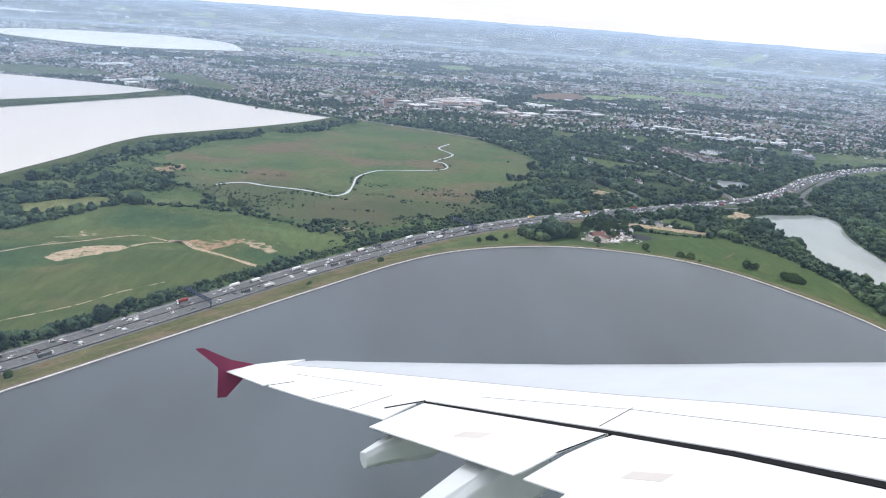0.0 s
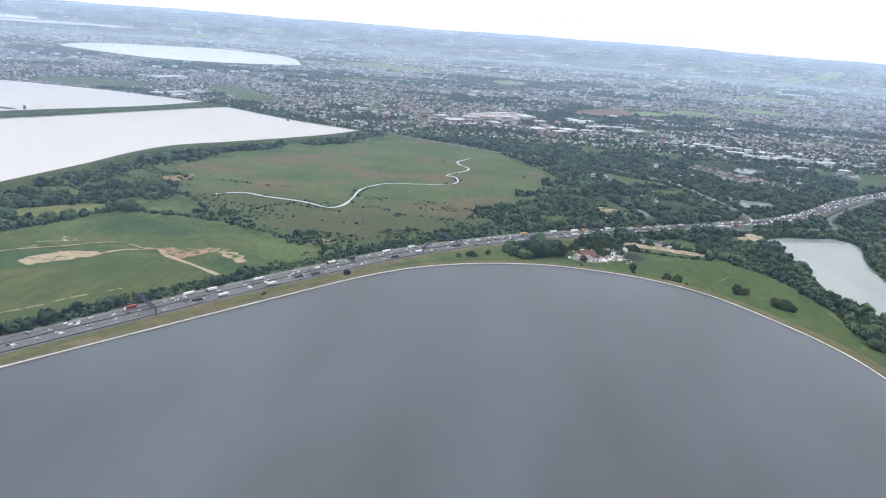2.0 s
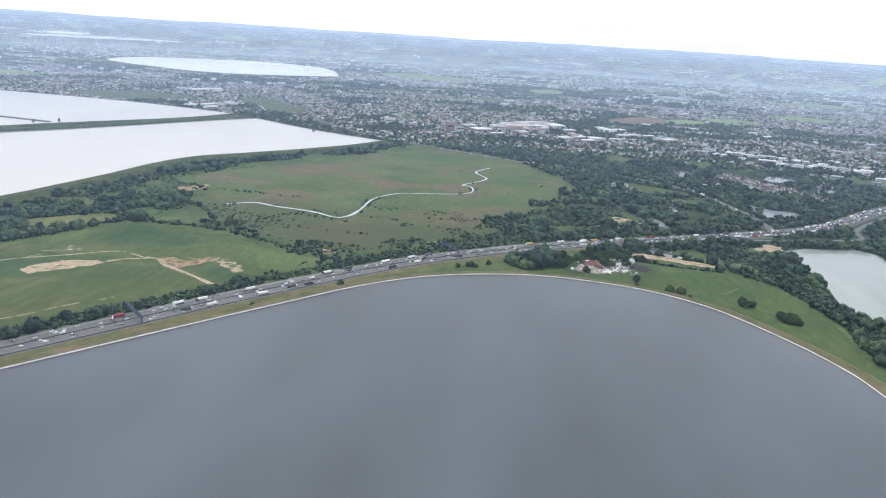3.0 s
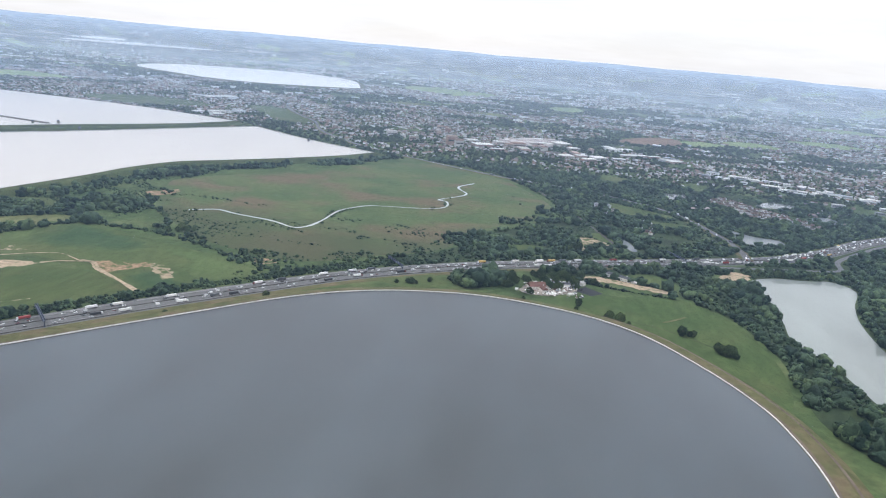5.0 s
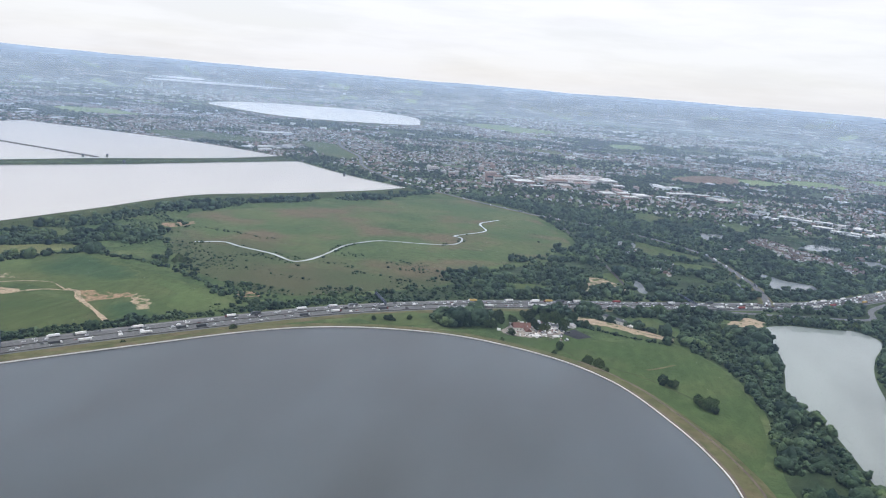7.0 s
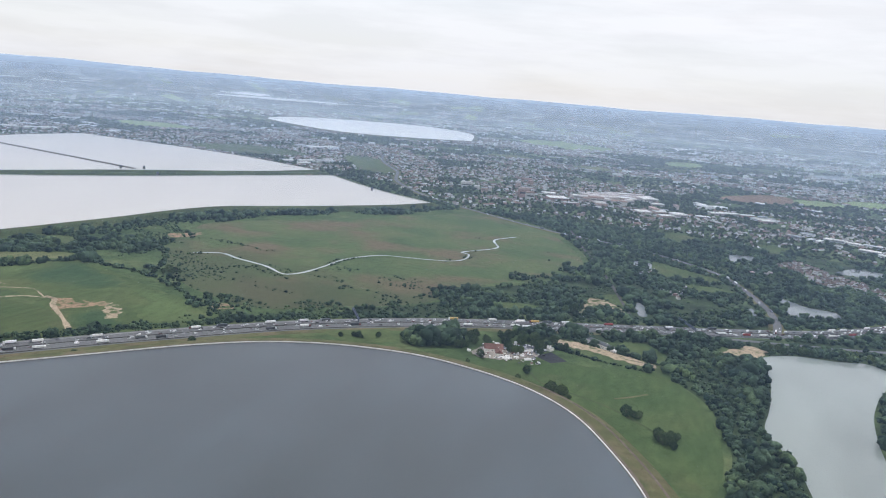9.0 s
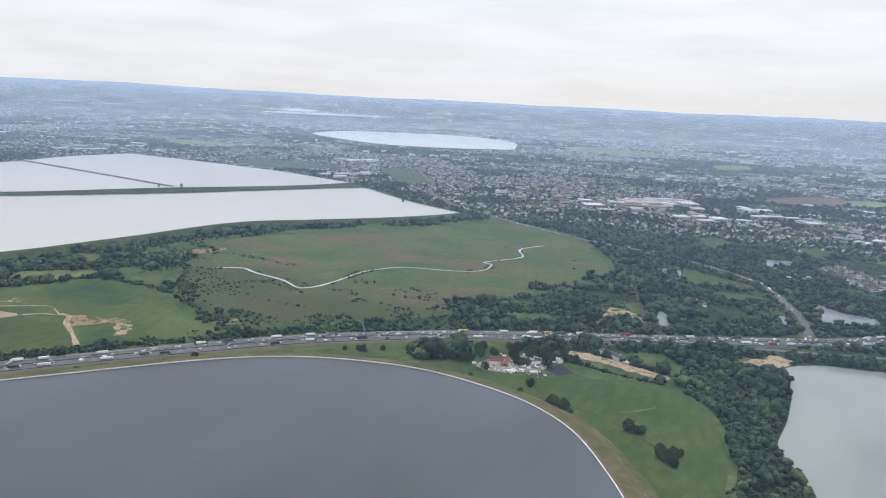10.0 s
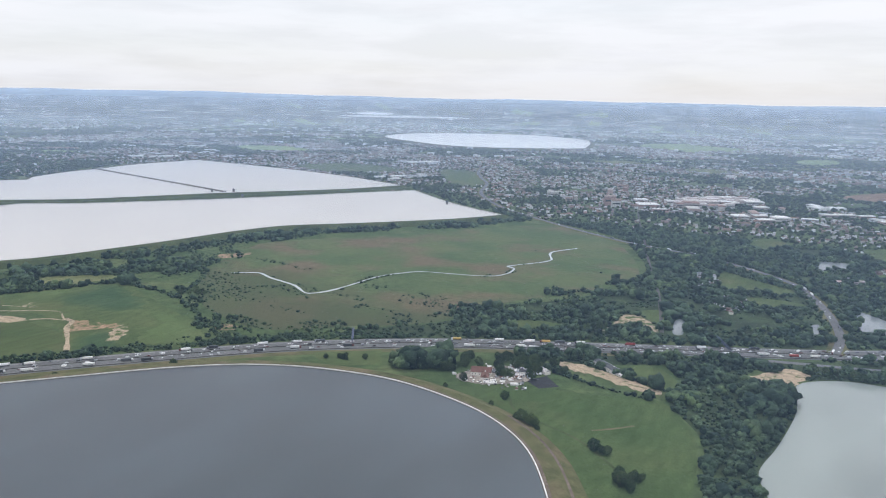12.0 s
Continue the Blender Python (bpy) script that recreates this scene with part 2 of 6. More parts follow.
WALLS = banded("house_walls", [(0.60, 0.58, 0.55), (0.25, 0.18, 0.15), (0.34, 0.29, 0.25), (0.68, 0.67, 0.65), (0.27, 0.21, 0.17), (0.22, 0.16, 0.14)], "island", 0.85)
WALLS_ONE = banded("house_wall", [(0.58, 0.57, 0.55), (0.23, 0.17, 0.145), (0.36, 0.33, 0.30), (0.68, 0.67, 0.66)], "object", 0.85)
SHED = banded("metal_roofs", [(0.62, 0.63, 0.64), (0.36, 0.38, 0.40), (0.74, 0.74, 0.73), (0.26, 0.27, 0.29), (0.46, 0.45, 0.43)], "object", 0.6)
BRICK = banded("brick_blocks", [(0.30, 0.19, 0.16), (0.40, 0.29, 0.25), (0.40, 0.35, 0.32), (0.50, 0.47, 0.44)], "object", 0.85)
GLASSY = plain("window_band", (0.05, 0.06, 0.07), 0.15, spread=0.1)
CARS = banded("car_paint", [(0.75, 0.75, 0.75), (0.05, 0.05, 0.055), (0.78, 0.78, 0.77), (0.30, 0.31, 0.33), (0.78, 0.78, 0.78), (0.55, 0.56, 0.57), (0.14, 0.03, 0.03), (0.14, 0.15, 0.16), (0.72, 0.72, 0.70)], "object", 0.3)
TRAILERS = banded("lorry_sides", [(0.82, 0.82, 0.81), (0.80, 0.80, 0.79), (0.07, 0.07, 0.085), (0.78, 0.77, 0.74), (0.30, 0.055, 0.05), (0.80, 0.80, 0.80), (0.10, 0.11, 0.12), (0.78, 0.77, 0.74), (0.06, 0.065, 0.075), (0.55, 0.37, 0.11), (0.80, 0.79, 0.78), (0.70, 0.70, 0.70)], "object", 0.5)
RUBBER = plain("tyre_rubber", (0.03, 0.03, 0.03), 0.9)


# ---- mesh helpers ----
def part(name, bm, material, parent=None, label=""):
    """Links a bmesh as one mesh object, under a thing or part where one is given."""
    me = bpy.data.meshes.new(name)
    bm.to_mesh(me)
    bm.free()
    me.materials.append(material)
    ob = new(name, me)
    ob.parent = parent
    return tagged(ob, label)


def raw(name, verts, faces, material, parent=None, smooth=False):
    me = bpy.data.meshes.new(name)
    me.from_pydata([tuple(v) for v in verts], [], [tuple(f) for f in faces])
    me.materials.append(material)
    if smooth:
        me.polygons.foreach_set("use_smooth", [True] * len(me.polygons))
    ob = new(name, me)
    ob.parent = parent
    return ob


def fast(name, verts, tris, material):
    """A big mesh of triangles from arrays."""
    me = bpy.data.meshes.new(name)
    me.vertices.add(len(verts))
    me.vertices.foreach_set("co", np.asarray(verts, np.float32).ravel())
    me.loops.add(tris.size)
    me.loops.foreach_set("vertex_index", tris.astype(np.int32).ravel())
    me.polygons.add(len(tris))
    me.polygons.foreach_set("loop_start", np.arange(0, tris.size, 3, dtype=np.int32))
    me.update(calc_edges=True)
    me.materials.append(material)
    return new(name, me)


def box(bm, sx, sy, sz, at=(0, 0, 0), turn=0.0, taper=1.0):
    """A box on its base's middle, its top narrowed by taper."""
    made = bmesh.ops.create_cube(bm, size=1.0)["verts"]
    for v in made:
        k = taper if v.co.z > 0 else 1.0
        v.co = Vector((v.co.x * sx * k, v.co.y * sy * k, (v.co.z + 0.5) * sz))
    bmesh.ops.rotate(bm, verts=made, matrix=Matrix.Rotation(turn, 3, "Z"))
    bmesh.ops.translate(bm, verts=made, vec=at)
    return made


def tube(bm, r0, r1, a, b, sides=6):
    a, b = Vector(a), Vector(b)
    made = bmesh.ops.create_cone(bm, cap_ends=True, segments=sides, radius1=r0, radius2=r1, depth=(b - a).length)["verts"]
    m = Matrix.Translation((a + b) / 2) @ (b - a).to_track_quat("Z", "Y").to_matrix().to_4x4()
    bmesh.ops.transform(bm, verts=made, matrix=m)
    return made


def spline(points, closed=False, step=6):
    """A Catmull-Rom curve through points; a point given twice running is a sharp corner."""
    p = [np.array(q, float) for q in points]
    n, out = len(p), []
    for i in range(n if closed else n - 1):
        a, b = p[i], p[(i + 1) % n]
        if np.allclose(a, b):
            continue
        z = p[i - 1] if closed or i else a
        c = p[(i + 2) % n] if closed or i + 2 < n else b
        for k in range(step):
            t = k / step
            out.append(0.5 * ((2 * a) + (b - z) * t + (2 * z - 5 * a + 4 * b - c) * t**2 + (3 * a - z - 3 * b + c) * t**3))
    if not closed:
        out.append(p[-1])
    return np.array(out)


def area2(p):
    return float(np.sum(p[:, 0] * np.roll(p[:, 1], -1) - np.roll(p[:, 0], -1) * p[:, 1]))


def side(p, closed):
    """Unit normals to the right of a polyline's way."""
    d = np.roll(p, -1, 0) - np.roll(p, 1, 0) if closed else np.gradient(p, axis=0)
    d = d / np.linalg.norm(d, axis=1)[:, None]
    return np.stack([d[:, 1], -d[:, 0]], 1)


def ribbon(name, p, profile, material, closed=False, parent=None):
    """Sweeps a profile of (offset to the right, height) along a polyline."""
    s, n, k = side(p, closed), len(p), len(profile)
    verts = [(*(p[i] + s[i] * o), z) for i in range(n) for o, z in profile]
    faces = []
    for i in range(n if closed else n - 1):
        a, b = i * k, (i + 1) % n * k
        faces += [(a + j, b + j, b + j + 1, a + j + 1) for j in range(k - 1)]
    return raw(name, verts, faces, material, parent)


def sheet(name, p, z, material, parent=None):
    """A flat piece of land or water inside an outline."""
    bm = bmesh.new()
    f = bm.faces.new([bm.verts.new((x, y, z)) for x, y in p])
    if area2(p) < 0:
        bmesh.ops.reverse_faces(bm, faces=[f])
    bmesh.ops.triangulate(bm, faces=[f])
    return part(name, bm, material, parent)


def inside(x, y, p):
    """Which of the places x, y lie in the polygon p."""
    out = np.zeros(len(x), bool)
    (ax, ay), (bx, by) = p.min(0), p.max(0)
    near = np.nonzero((x >= ax) & (x <= bx) & (y >= ay) & (y <= by))[0]
    if len(near) == 0:
        return out
    u, v, hit = x[near], y[near], np.zeros(len(near), bool)
    for (x0, y0), (x1, y1) in zip(p.tolist(), np.roll(p, -1, 0).tolist()):
        if y0 != y1:
            hit ^= ((y0 > v) != (y1 > v)) & (u < (x1 - x0) * (v - y0) / (y1 - y0) + x0)
    out[near] = hit
    return out


def gap(x, y, p, closed=False, reach=90.0):
    """How far the places x, y lie from the polyline p; beyond reach it is not worked out."""
    best = np.full(len(x), 1e9)
    q = np.concatenate([p, p[:1]]) if closed else p
    for k in range(0, len(q) - 1, 6):
        piece = q[k : k + 7]
        (ax, ay), (bx, by) = piece.min(0) - reach, piece.max(0) + reach
        near = np.nonzero((x > ax) & (x < bx) & (y > ay) & (y < by))[0]
        if len(near) == 0:
            continue
        u, v, low = x[near], y[near], best[near]
        for a, b in zip(piece, piece[1:]):
            d = b - a
            t = np.minimum(np.maximum(((u - a[0]) * d[0] + (v - a[1]) * d[1]) / (d @ d + 1e-9), 0), 1)
            low = np.minimum(low, np.hypot(u - a[0] - t * d[0], v - a[1] - t * d[1]))
        best[near] = low
    return best


def field_noise(x, y, metres, seed):
    """Smooth noise, 0 to 1, over the plan."""
    table = np.random.default_rng(seed).random((256, 256))
    u, v = x / metres + 500.0, y / metres + 500.0
    i, j = np.floor(u).astype(int), np.floor(v).astype(int)
    a, b = u - i, v - j
    a, b = a * a * (3 - 2 * a), b * b * (3 - 2 * b)
    g = lambda p, q: table[p % 256, q % 256]
    return (g(i, j) * (1 - a) + g(i + 1, j) * a) * (1 - b) + (g(i, j + 1) * (1 - a) + g(i + 1, j + 1) * a) * b


def scatter(x0, x1, y0, y1, step, seed):
    """Places on a jittered grid."""
    r = np.random.default_rng(seed)
    gx, gy = np.meshgrid(np.arange(x0, x1, step), np.arange(y0, y1, step))
    x, y = gx.ravel() + r.uniform(-0.5, 0.5, gx.size) * step, gy.ravel() + r.uniform(-0.5, 0.5, gy.size) * step
    return x, y


# ---- the plan ----
CENTRE = np.array([190.0, 80.0])
RES_NEAR = spline([(-320, 70), (-250, 168), (-164, 279), (-117, 341), (-73, 399), (-45, 435), (-16, 472), (10, 499), (36, 518), (68, 533), (110, 543), (150, 541), (190, 530), (224, 507), (253, 469), (272, 436), (283, 405), (290, 350), (285, 250), (240, 120), (100, 30), (-150, 0)], True)
RES_MID = spline([(-143, 1155), (-143, 1155), (-172, 1092), (-224, 1015), (-275, 950), (-318, 895), (-338, 830), (-347, 755), (-358, 690), (-372, 620), (-395, 570), (-470, 480), (-640, 560), (-752, 760), (-684, 849), (-566, 1016), (-452, 1218), (-399, 1303), (-399, 1303), (-260, 1209)], True)
RES_BACK = spline([(-462, 1352), (-462, 1352), (-512, 1228), (-632, 1050), (-728, 876), (-809, 790), (-900, 700), (-1050, 900), (-1037, 954), (-1071, 989), (-1111, 1082), (-1123, 1152), (-1155, 1286), (-1148, 1441), (-1148, 1441), (-888, 1433), (-666, 1408)], True)
RES_FAR = spline([(-1480, 2640), (-1143, 2426), (-995, 2377), (-872, 2394), (-714, 2493), (-610, 2608), (-610, 2608), (-788, 3054), (-1095, 3236), (-1330, 3148), (-1533, 2953)], True)
LAKE = spline([(320, 694), (326, 649), (325, 596), (322, 560), (329, 539), (337, 519), (343, 485), (352, 430), (372, 395), (398, 400), (404, 450), (392, 500), (382, 545), (383, 609), (393, 660), (409, 710), (395, 732), (372, 724), (343, 718)], True)
ROAD = spline([(-330, 133), (-250, 232), (-183, 313), (-122, 395), (-86, 444), (-40, 502), (17, 567), (93, 630), (171, 677), (240, 717), (309, 757), (372, 799), (425, 852), (495, 938), (600, 1028), (760, 1110), (1000, 1180)])
LINK = spline([(-551, 1809), (-496, 1696), (-430, 1597), (-370, 1515), (-308, 1383), (-226, 1282), (-162, 1225), (-83, 1173), (-25, 1137), (26, 1109), (71, 1087), (114, 1073), (146, 1065), (209, 1035), (273, 982), (299, 932), (316, 885), (328, 840), (333, 805), (333, 772)])
SLIP = spline([(288, 727), (305, 734), (347, 749), (375, 760), (405, 772), (419, 785), (427, 820), (472, 884), (528, 952), (585, 1004)])
RAIL = spline([(-58, 1519), (10, 1310), (75, 1138), (118, 1020), (163, 907), (190, 832), (217, 750)])
RIVER = spline([(-188, 688), (-167, 704), (-145, 697), (-108, 690), (-90, 681), (-76, 676), (-67, 693), (-65, 730), (-65, 760), (-56, 787), (-42, 806), (-10, 817), (20, 830), (30, 850), (25, 875), (15, 880), (24, 900), (34, 918), (38, 938), (26, 960), (22, 981), (36, 1014)])
MOOR_EDGE = spline([(-262, 775), (-270, 825), (-220, 903), (-146, 1022), (-62, 1136), (28, 1108), (92, 1030), (142, 915), (122, 835), (82, 760), (62, 672), (15, 622), (-30, 580), (-80, 583), (-130, 602), (-182, 645), (-216, 678)], True)

# ---- ground: one sheet out to the hills at the horizon ----
def ground_height(x, y):
    r = np.hypot(x - CENTRE[0], y - CENTRE[1])
    k = np.clip((r - 4050) / 560, 0, 1)
    a = np.arctan2(x - CENTRE[0], y - CENTRE[1])
    left = np.clip((-a - 0.2) / 0.7, 0, 1)
    ridge = 147 + 13 * left * left * (3 - 2 * left) + 4 * np.sin(a * 5 + 1) + 2.5 * np.sin(a * 13) + 2.0 * np.sin(a * 31 + 2) + 1.2 * np.sin(a * 67) + 0.8 * np.sin(a * 113 + 1)
    return k * k * (3 - 2 * k) * ridge


def polar(name, radii, spokes, height, material):
    verts, faces = [], []
    ang = np.linspace(0, 2 * math.pi, spokes, endpoint=False)
    for r in radii:
        x, y = CENTRE[0] + r * np.sin(ang), CENTRE[1] + r * np.cos(ang)
        verts += list(zip(x, y, height(x, y)))
    for i in range(len(radii) - 1):
        for j in range(spokes):
            a, b = i * spokes + j, i * spokes + (j + 1) % spokes
            faces.append((a, a + spokes, b + spokes, b))
    return raw(name, verts, faces, material, smooth=True)


k = Mat("open_country", 0.95, spec=0.1)
near_c = k.ramp(k.noise(40.0, 5.0), [(0.3, (0.050, 0.080, 0.034)), (0.5, (0.070, 0.102, 0.042)), (0.72, (0.110, 0.130, 0.058))])
far_c = k.ramp(k.band(k.cells(150.0), 0.0, 1.0), [(0.15, (0.040, 0.062, 0.034)), (0.36, (0.075, 0.100, 0.050)), (0.54, (0.150, 0.180, 0.095)), (0.70, (0.040, 0.062, 0.036)), (0.86, (0.230, 0.245, 0.140))])
away = k.t.nodes.new("ShaderNodeVectorMath")
away.operation = "LENGTH"
k.link(k.place, away.inputs[0])
c = k.mix(k.mix(1.0, k.band(k.noise(500.0, 2.0), 0.42, 0.6), k.band(away.outputs["Value"], 1250.0, 1700.0), "MULTIPLY"), near_c, far_c)
# woods and fields that follow the contours of the hills
height = k.t.nodes.new("ShaderNodeSeparateXYZ")
k.link(k.place, height.inputs[0])
uphill = k.band(height.outputs[2], 2.0, 12.0)
lanes = k.noise(160.0, 6.0, (0, 1.0, 1.0, 26.0), 0.65)
slope_c = k.ramp(lanes, [(0.42, (0.022, 0.034, 0.030)), (0.48, (0.075, 0.090, 0.075)), (0.52, (0.260, 0.270, 0.220)), (0.56, (0.036, 0.050, 0.042)), (0.62, (0.60, 0.59, 0.54))])
c = k.mix(uphill, c, slope_c)
c = k.mix(0.6, c, k.ramp(k.noise(7.0, 6.0), [(0.3, (0.55, 0.57, 0.57)), (0.7, (1.4, 1.38, 1.35))]), "MULTIPLY")
GROUND = k.color(c).bump(k.noise(3.0, 5.0), 0.6, 0.6).m
ground = polar("ground", [0.5, 300, 700, 1200, 2000, 2800, 3400, 3800, 4000, 4050, 4100, 4150, 4200, 4250, 4300, 4350, 4400, 4450, 4500, 4550, 4600, 4650, 4700], 300, ground_height, GROUND)
tagged(ground, "green river plain of woods and meadows rising to low hills", "ground", kind="structure")

# ---- haze: stacked see-through sheets with the airlight painted on, denser with distance ----
def haze_height(x, y):
    """The haze sheets lie level over the plain, sink to the foot of the hills and cling to their slopes."""
    r = np.hypot(x - CENTRE[0], y - CENTRE[1])
    sink = np.clip((r - 2600) / 1450, 0, 1)
    k = np.clip((r - 4480) / 110, 0, 1)
    return 70 * (1 - sink) + ground_height(x, y) + np.where(r > 2600, 12 * sink * (1 - k) + 1.0, 0)


veil = bpy.data.materials.new("haze")
veil.use_nodes = True
vt = veil.node_tree
vt.nodes.clear()
at = vt.nodes.new("ShaderNodeNewGeometry").outputs["Position"]
flat_at = vt.nodes.new("ShaderNodeVectorMath")
flat_at.operation = "MULTIPLY_ADD"
flat_at.inputs[1].default_value, flat_at.inputs[2].default_value = (1, 1, 0), (-CENTRE[0], -CENTRE[1], 0)
vt.links.new(at, flat_at.inputs[0])
far_off = vt.nodes.new("ShaderNodeVectorMath")
far_off.operation = "LENGTH"
vt.links.new(flat_at.outputs[0], far_off.inputs[0])


def vmath(op, a, b):
    n = vt.nodes.new("ShaderNodeMath")
    n.operation = op
    for i, v in enumerate((a, b)):
        if isinstance(v, (int, float)):
            n.inputs[i].default_value = v
        else:
            vt.links.new(v, n.inputs[i])
    return n.outputs[0]


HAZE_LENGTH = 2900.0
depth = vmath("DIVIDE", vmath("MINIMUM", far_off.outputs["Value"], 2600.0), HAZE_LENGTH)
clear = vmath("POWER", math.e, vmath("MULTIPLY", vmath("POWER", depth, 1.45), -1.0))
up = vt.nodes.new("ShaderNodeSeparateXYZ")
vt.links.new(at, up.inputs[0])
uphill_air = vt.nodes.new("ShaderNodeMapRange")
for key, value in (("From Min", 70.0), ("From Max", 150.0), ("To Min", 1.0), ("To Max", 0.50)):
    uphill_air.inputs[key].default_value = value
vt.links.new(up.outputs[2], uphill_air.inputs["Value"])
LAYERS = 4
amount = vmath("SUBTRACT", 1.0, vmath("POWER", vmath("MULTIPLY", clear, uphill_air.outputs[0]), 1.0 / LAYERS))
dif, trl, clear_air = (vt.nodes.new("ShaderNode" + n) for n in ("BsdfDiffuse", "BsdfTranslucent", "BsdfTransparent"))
# airlight painted as a tint: blue near by, whiter with distance
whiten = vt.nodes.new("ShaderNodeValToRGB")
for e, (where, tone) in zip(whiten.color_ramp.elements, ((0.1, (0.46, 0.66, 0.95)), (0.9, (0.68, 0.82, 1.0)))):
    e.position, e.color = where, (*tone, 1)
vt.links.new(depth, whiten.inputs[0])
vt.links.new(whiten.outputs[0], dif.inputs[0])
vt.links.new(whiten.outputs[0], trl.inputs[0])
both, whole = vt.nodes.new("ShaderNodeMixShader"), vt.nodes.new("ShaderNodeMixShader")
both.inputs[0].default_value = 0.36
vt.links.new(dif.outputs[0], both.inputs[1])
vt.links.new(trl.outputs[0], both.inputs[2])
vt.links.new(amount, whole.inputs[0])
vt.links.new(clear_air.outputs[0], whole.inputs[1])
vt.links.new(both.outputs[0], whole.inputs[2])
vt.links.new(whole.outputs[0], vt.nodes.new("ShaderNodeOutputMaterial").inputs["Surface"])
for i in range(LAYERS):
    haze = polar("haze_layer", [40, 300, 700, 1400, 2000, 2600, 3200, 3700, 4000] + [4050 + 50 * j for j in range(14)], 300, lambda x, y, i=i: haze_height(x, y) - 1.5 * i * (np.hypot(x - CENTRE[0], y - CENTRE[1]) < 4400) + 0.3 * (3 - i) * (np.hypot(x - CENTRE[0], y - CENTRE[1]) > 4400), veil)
    tagged(haze, "see-through sheet with pale blue haze painted on, over the plain", "haze", kind="structure")


# ---- reservoirs with their banks ----
def reservoir(outline, level, material, label, wide=14.0, bank=BANK, wall=True):
    out = outline if area2(outline) > 0 else outline[::-1]
    w = sheet("water", out, level - 0.5, material)
    tagged(w, label, "reservoir", kind="structure")
    e = ribbon("embankment", out, [(wide, -0.3), (wide * 0.68, level * 0.42), (wide * 0.46, level * 0.86), (2.3, level), (2.3, level - 0.3)], bank, True)
    tagged(e, "grassy earth embankment round the reservoir", "embankment", kind="structure")
    h = ribbon("earth_strip", out, [(2.3, level - 0.3), (2.3, level + 0.02), (0.42, level + 0.06), (0.42, level - 0.4)], EARTH, True)
    tagged(h, "brown worn earth strip behind the kerb", "earth strip", kind="structure")
    s = ribbon("stone_apron", out, [(-0.05, level - 0.2), (-0.6, level - 0.48), (-1.2, level - 1.0)], STONE, True)
    tagged(s, "wet stone apron at the waterline", "apron", kind="structure")
    if wall:
        c = ribbon("wave_wall", out, [(0.42, level - 0.4), (0.42, level + 0.28), (-0.05, level + 0.28), (-0.05, level - 0.5)], CONCRETE, True)
        tagged(c, "pale concrete kerb along the water's edge", "kerb", kind="structure")


reservoir(RES_NEAR, 5.0, WATER, "dark grey rippled water of a large reservoir", 21.0)
reservoir(RES_MID, 5.0, WATER_SKY_PALE, "reservoir water with the white sky's reflection painted into its colour", 20.0, BANK_DARK)
reservoir(RES_BACK, 5.0, WATER_SKY_PALE, "reservoir water with the white sky's reflection painted into its colour", 14.0, BANK_DARK, wall=False)
reservoir(RES_FAR, 5.0, WATER_SKY_WHITE, "distant pale reservoir beyond the suburbs", 16.0, wall=False)
tagged(ribbon("dividing_wall", spline([(-1123, 1152), (-880, 1113), (-632, 1072)]), [(-3.5, 3.5), (-2, 6.2), (2, 6.2), (3.5, 3.5)], STONE), "low stone wall dividing the reservoir", "wall", kind="structure")
tagged(ribbon("causeway_path", spline([(-425, 1330), (-484, 1226), (-600, 1034), (-706, 862), (-780, 775)]), [(-9, 2), (-5, 5.3), (5, 5.3), (9, 2)], BANK_DARK), "grassy causeway between two reservoirs", "causeway", kind="structure")
FARAWAY = spline([(-2412, 3446), (-2288, 3549), (-2001, 3741), (-1760, 3863), (-1926, 3763), (-2190, 3588), (-2310, 3507)], True)
FARAWAY_THIN = spline([(-2395, 3513), (-2209, 3653), (-2197, 3636), (-2350, 3527)], True)
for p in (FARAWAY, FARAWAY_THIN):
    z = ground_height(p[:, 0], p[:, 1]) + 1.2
    tagged(raw("water", np.c_[p, z], [tuple(range(len(p)))[:: 1 if area2(p) > 0 else -1]], WATER_SKY_WHITE), "pale sliver of a very distant reservoir", "reservoir", kind="structure")
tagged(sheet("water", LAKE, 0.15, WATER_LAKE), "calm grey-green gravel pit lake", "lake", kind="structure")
PONDS = [
    spline([(283, 1112), (313, 1124), (314, 1102), (291, 1061), (285, 1080)], True),
    spline([(337, 906), (349, 902), (362, 889), (386, 885), (386, 854), (367, 849), (345, 846), (338, 869)], True),
    spline([(216, 789), (222, 793), (231, 757), (224, 754)], True),
    spline([(403, 1099), (430, 1143), (460, 1134), (449, 1101), (418, 1092)], True),
    spline([(455, 1044), (480, 1068), (492, 1055), (483, 1016), (466, 1020)], True),
    spline([(459, 2790), (539, 2879), (619, 2925), (573, 2723), (496, 2730)], True),
    spline([(-286, 552), (-278, 562), (-272, 560), (-279, 550)], True),
    spline([(309, 838), (314, 846), (317, 820), (311, 818)], True),
]
for p in PONDS:
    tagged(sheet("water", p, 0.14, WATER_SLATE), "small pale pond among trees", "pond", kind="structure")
fine = spline(RIVER[::3], step=8)
wide = 0.45 + 1.0 * field_noise(fine[:, 0], fine[:, 1], 14.0, 71) + 0.7 * field_noise(fine[:, 0], fine[:, 1], 5.0, 72)
s = side(fine, False)
banks = np.stack([fine + s * wide[:, None], fine - s * wide[:, None]], 1).reshape(-1, 2)
verge = 1.15 + wide
rim = np.stack([fine + s * verge[:, None], fine - s * verge[:, None]], 1).reshape(-1, 2)
tagged(raw("river_bank", [(*p, 0.24) for p in rim], [(2 * i, 2 * i + 1, 2 * i + 3, 2 * i + 2) for i in range(len(fine) - 1)], BANK_DARK), "dark rushy bank of the river", "river bank", kind="structure")
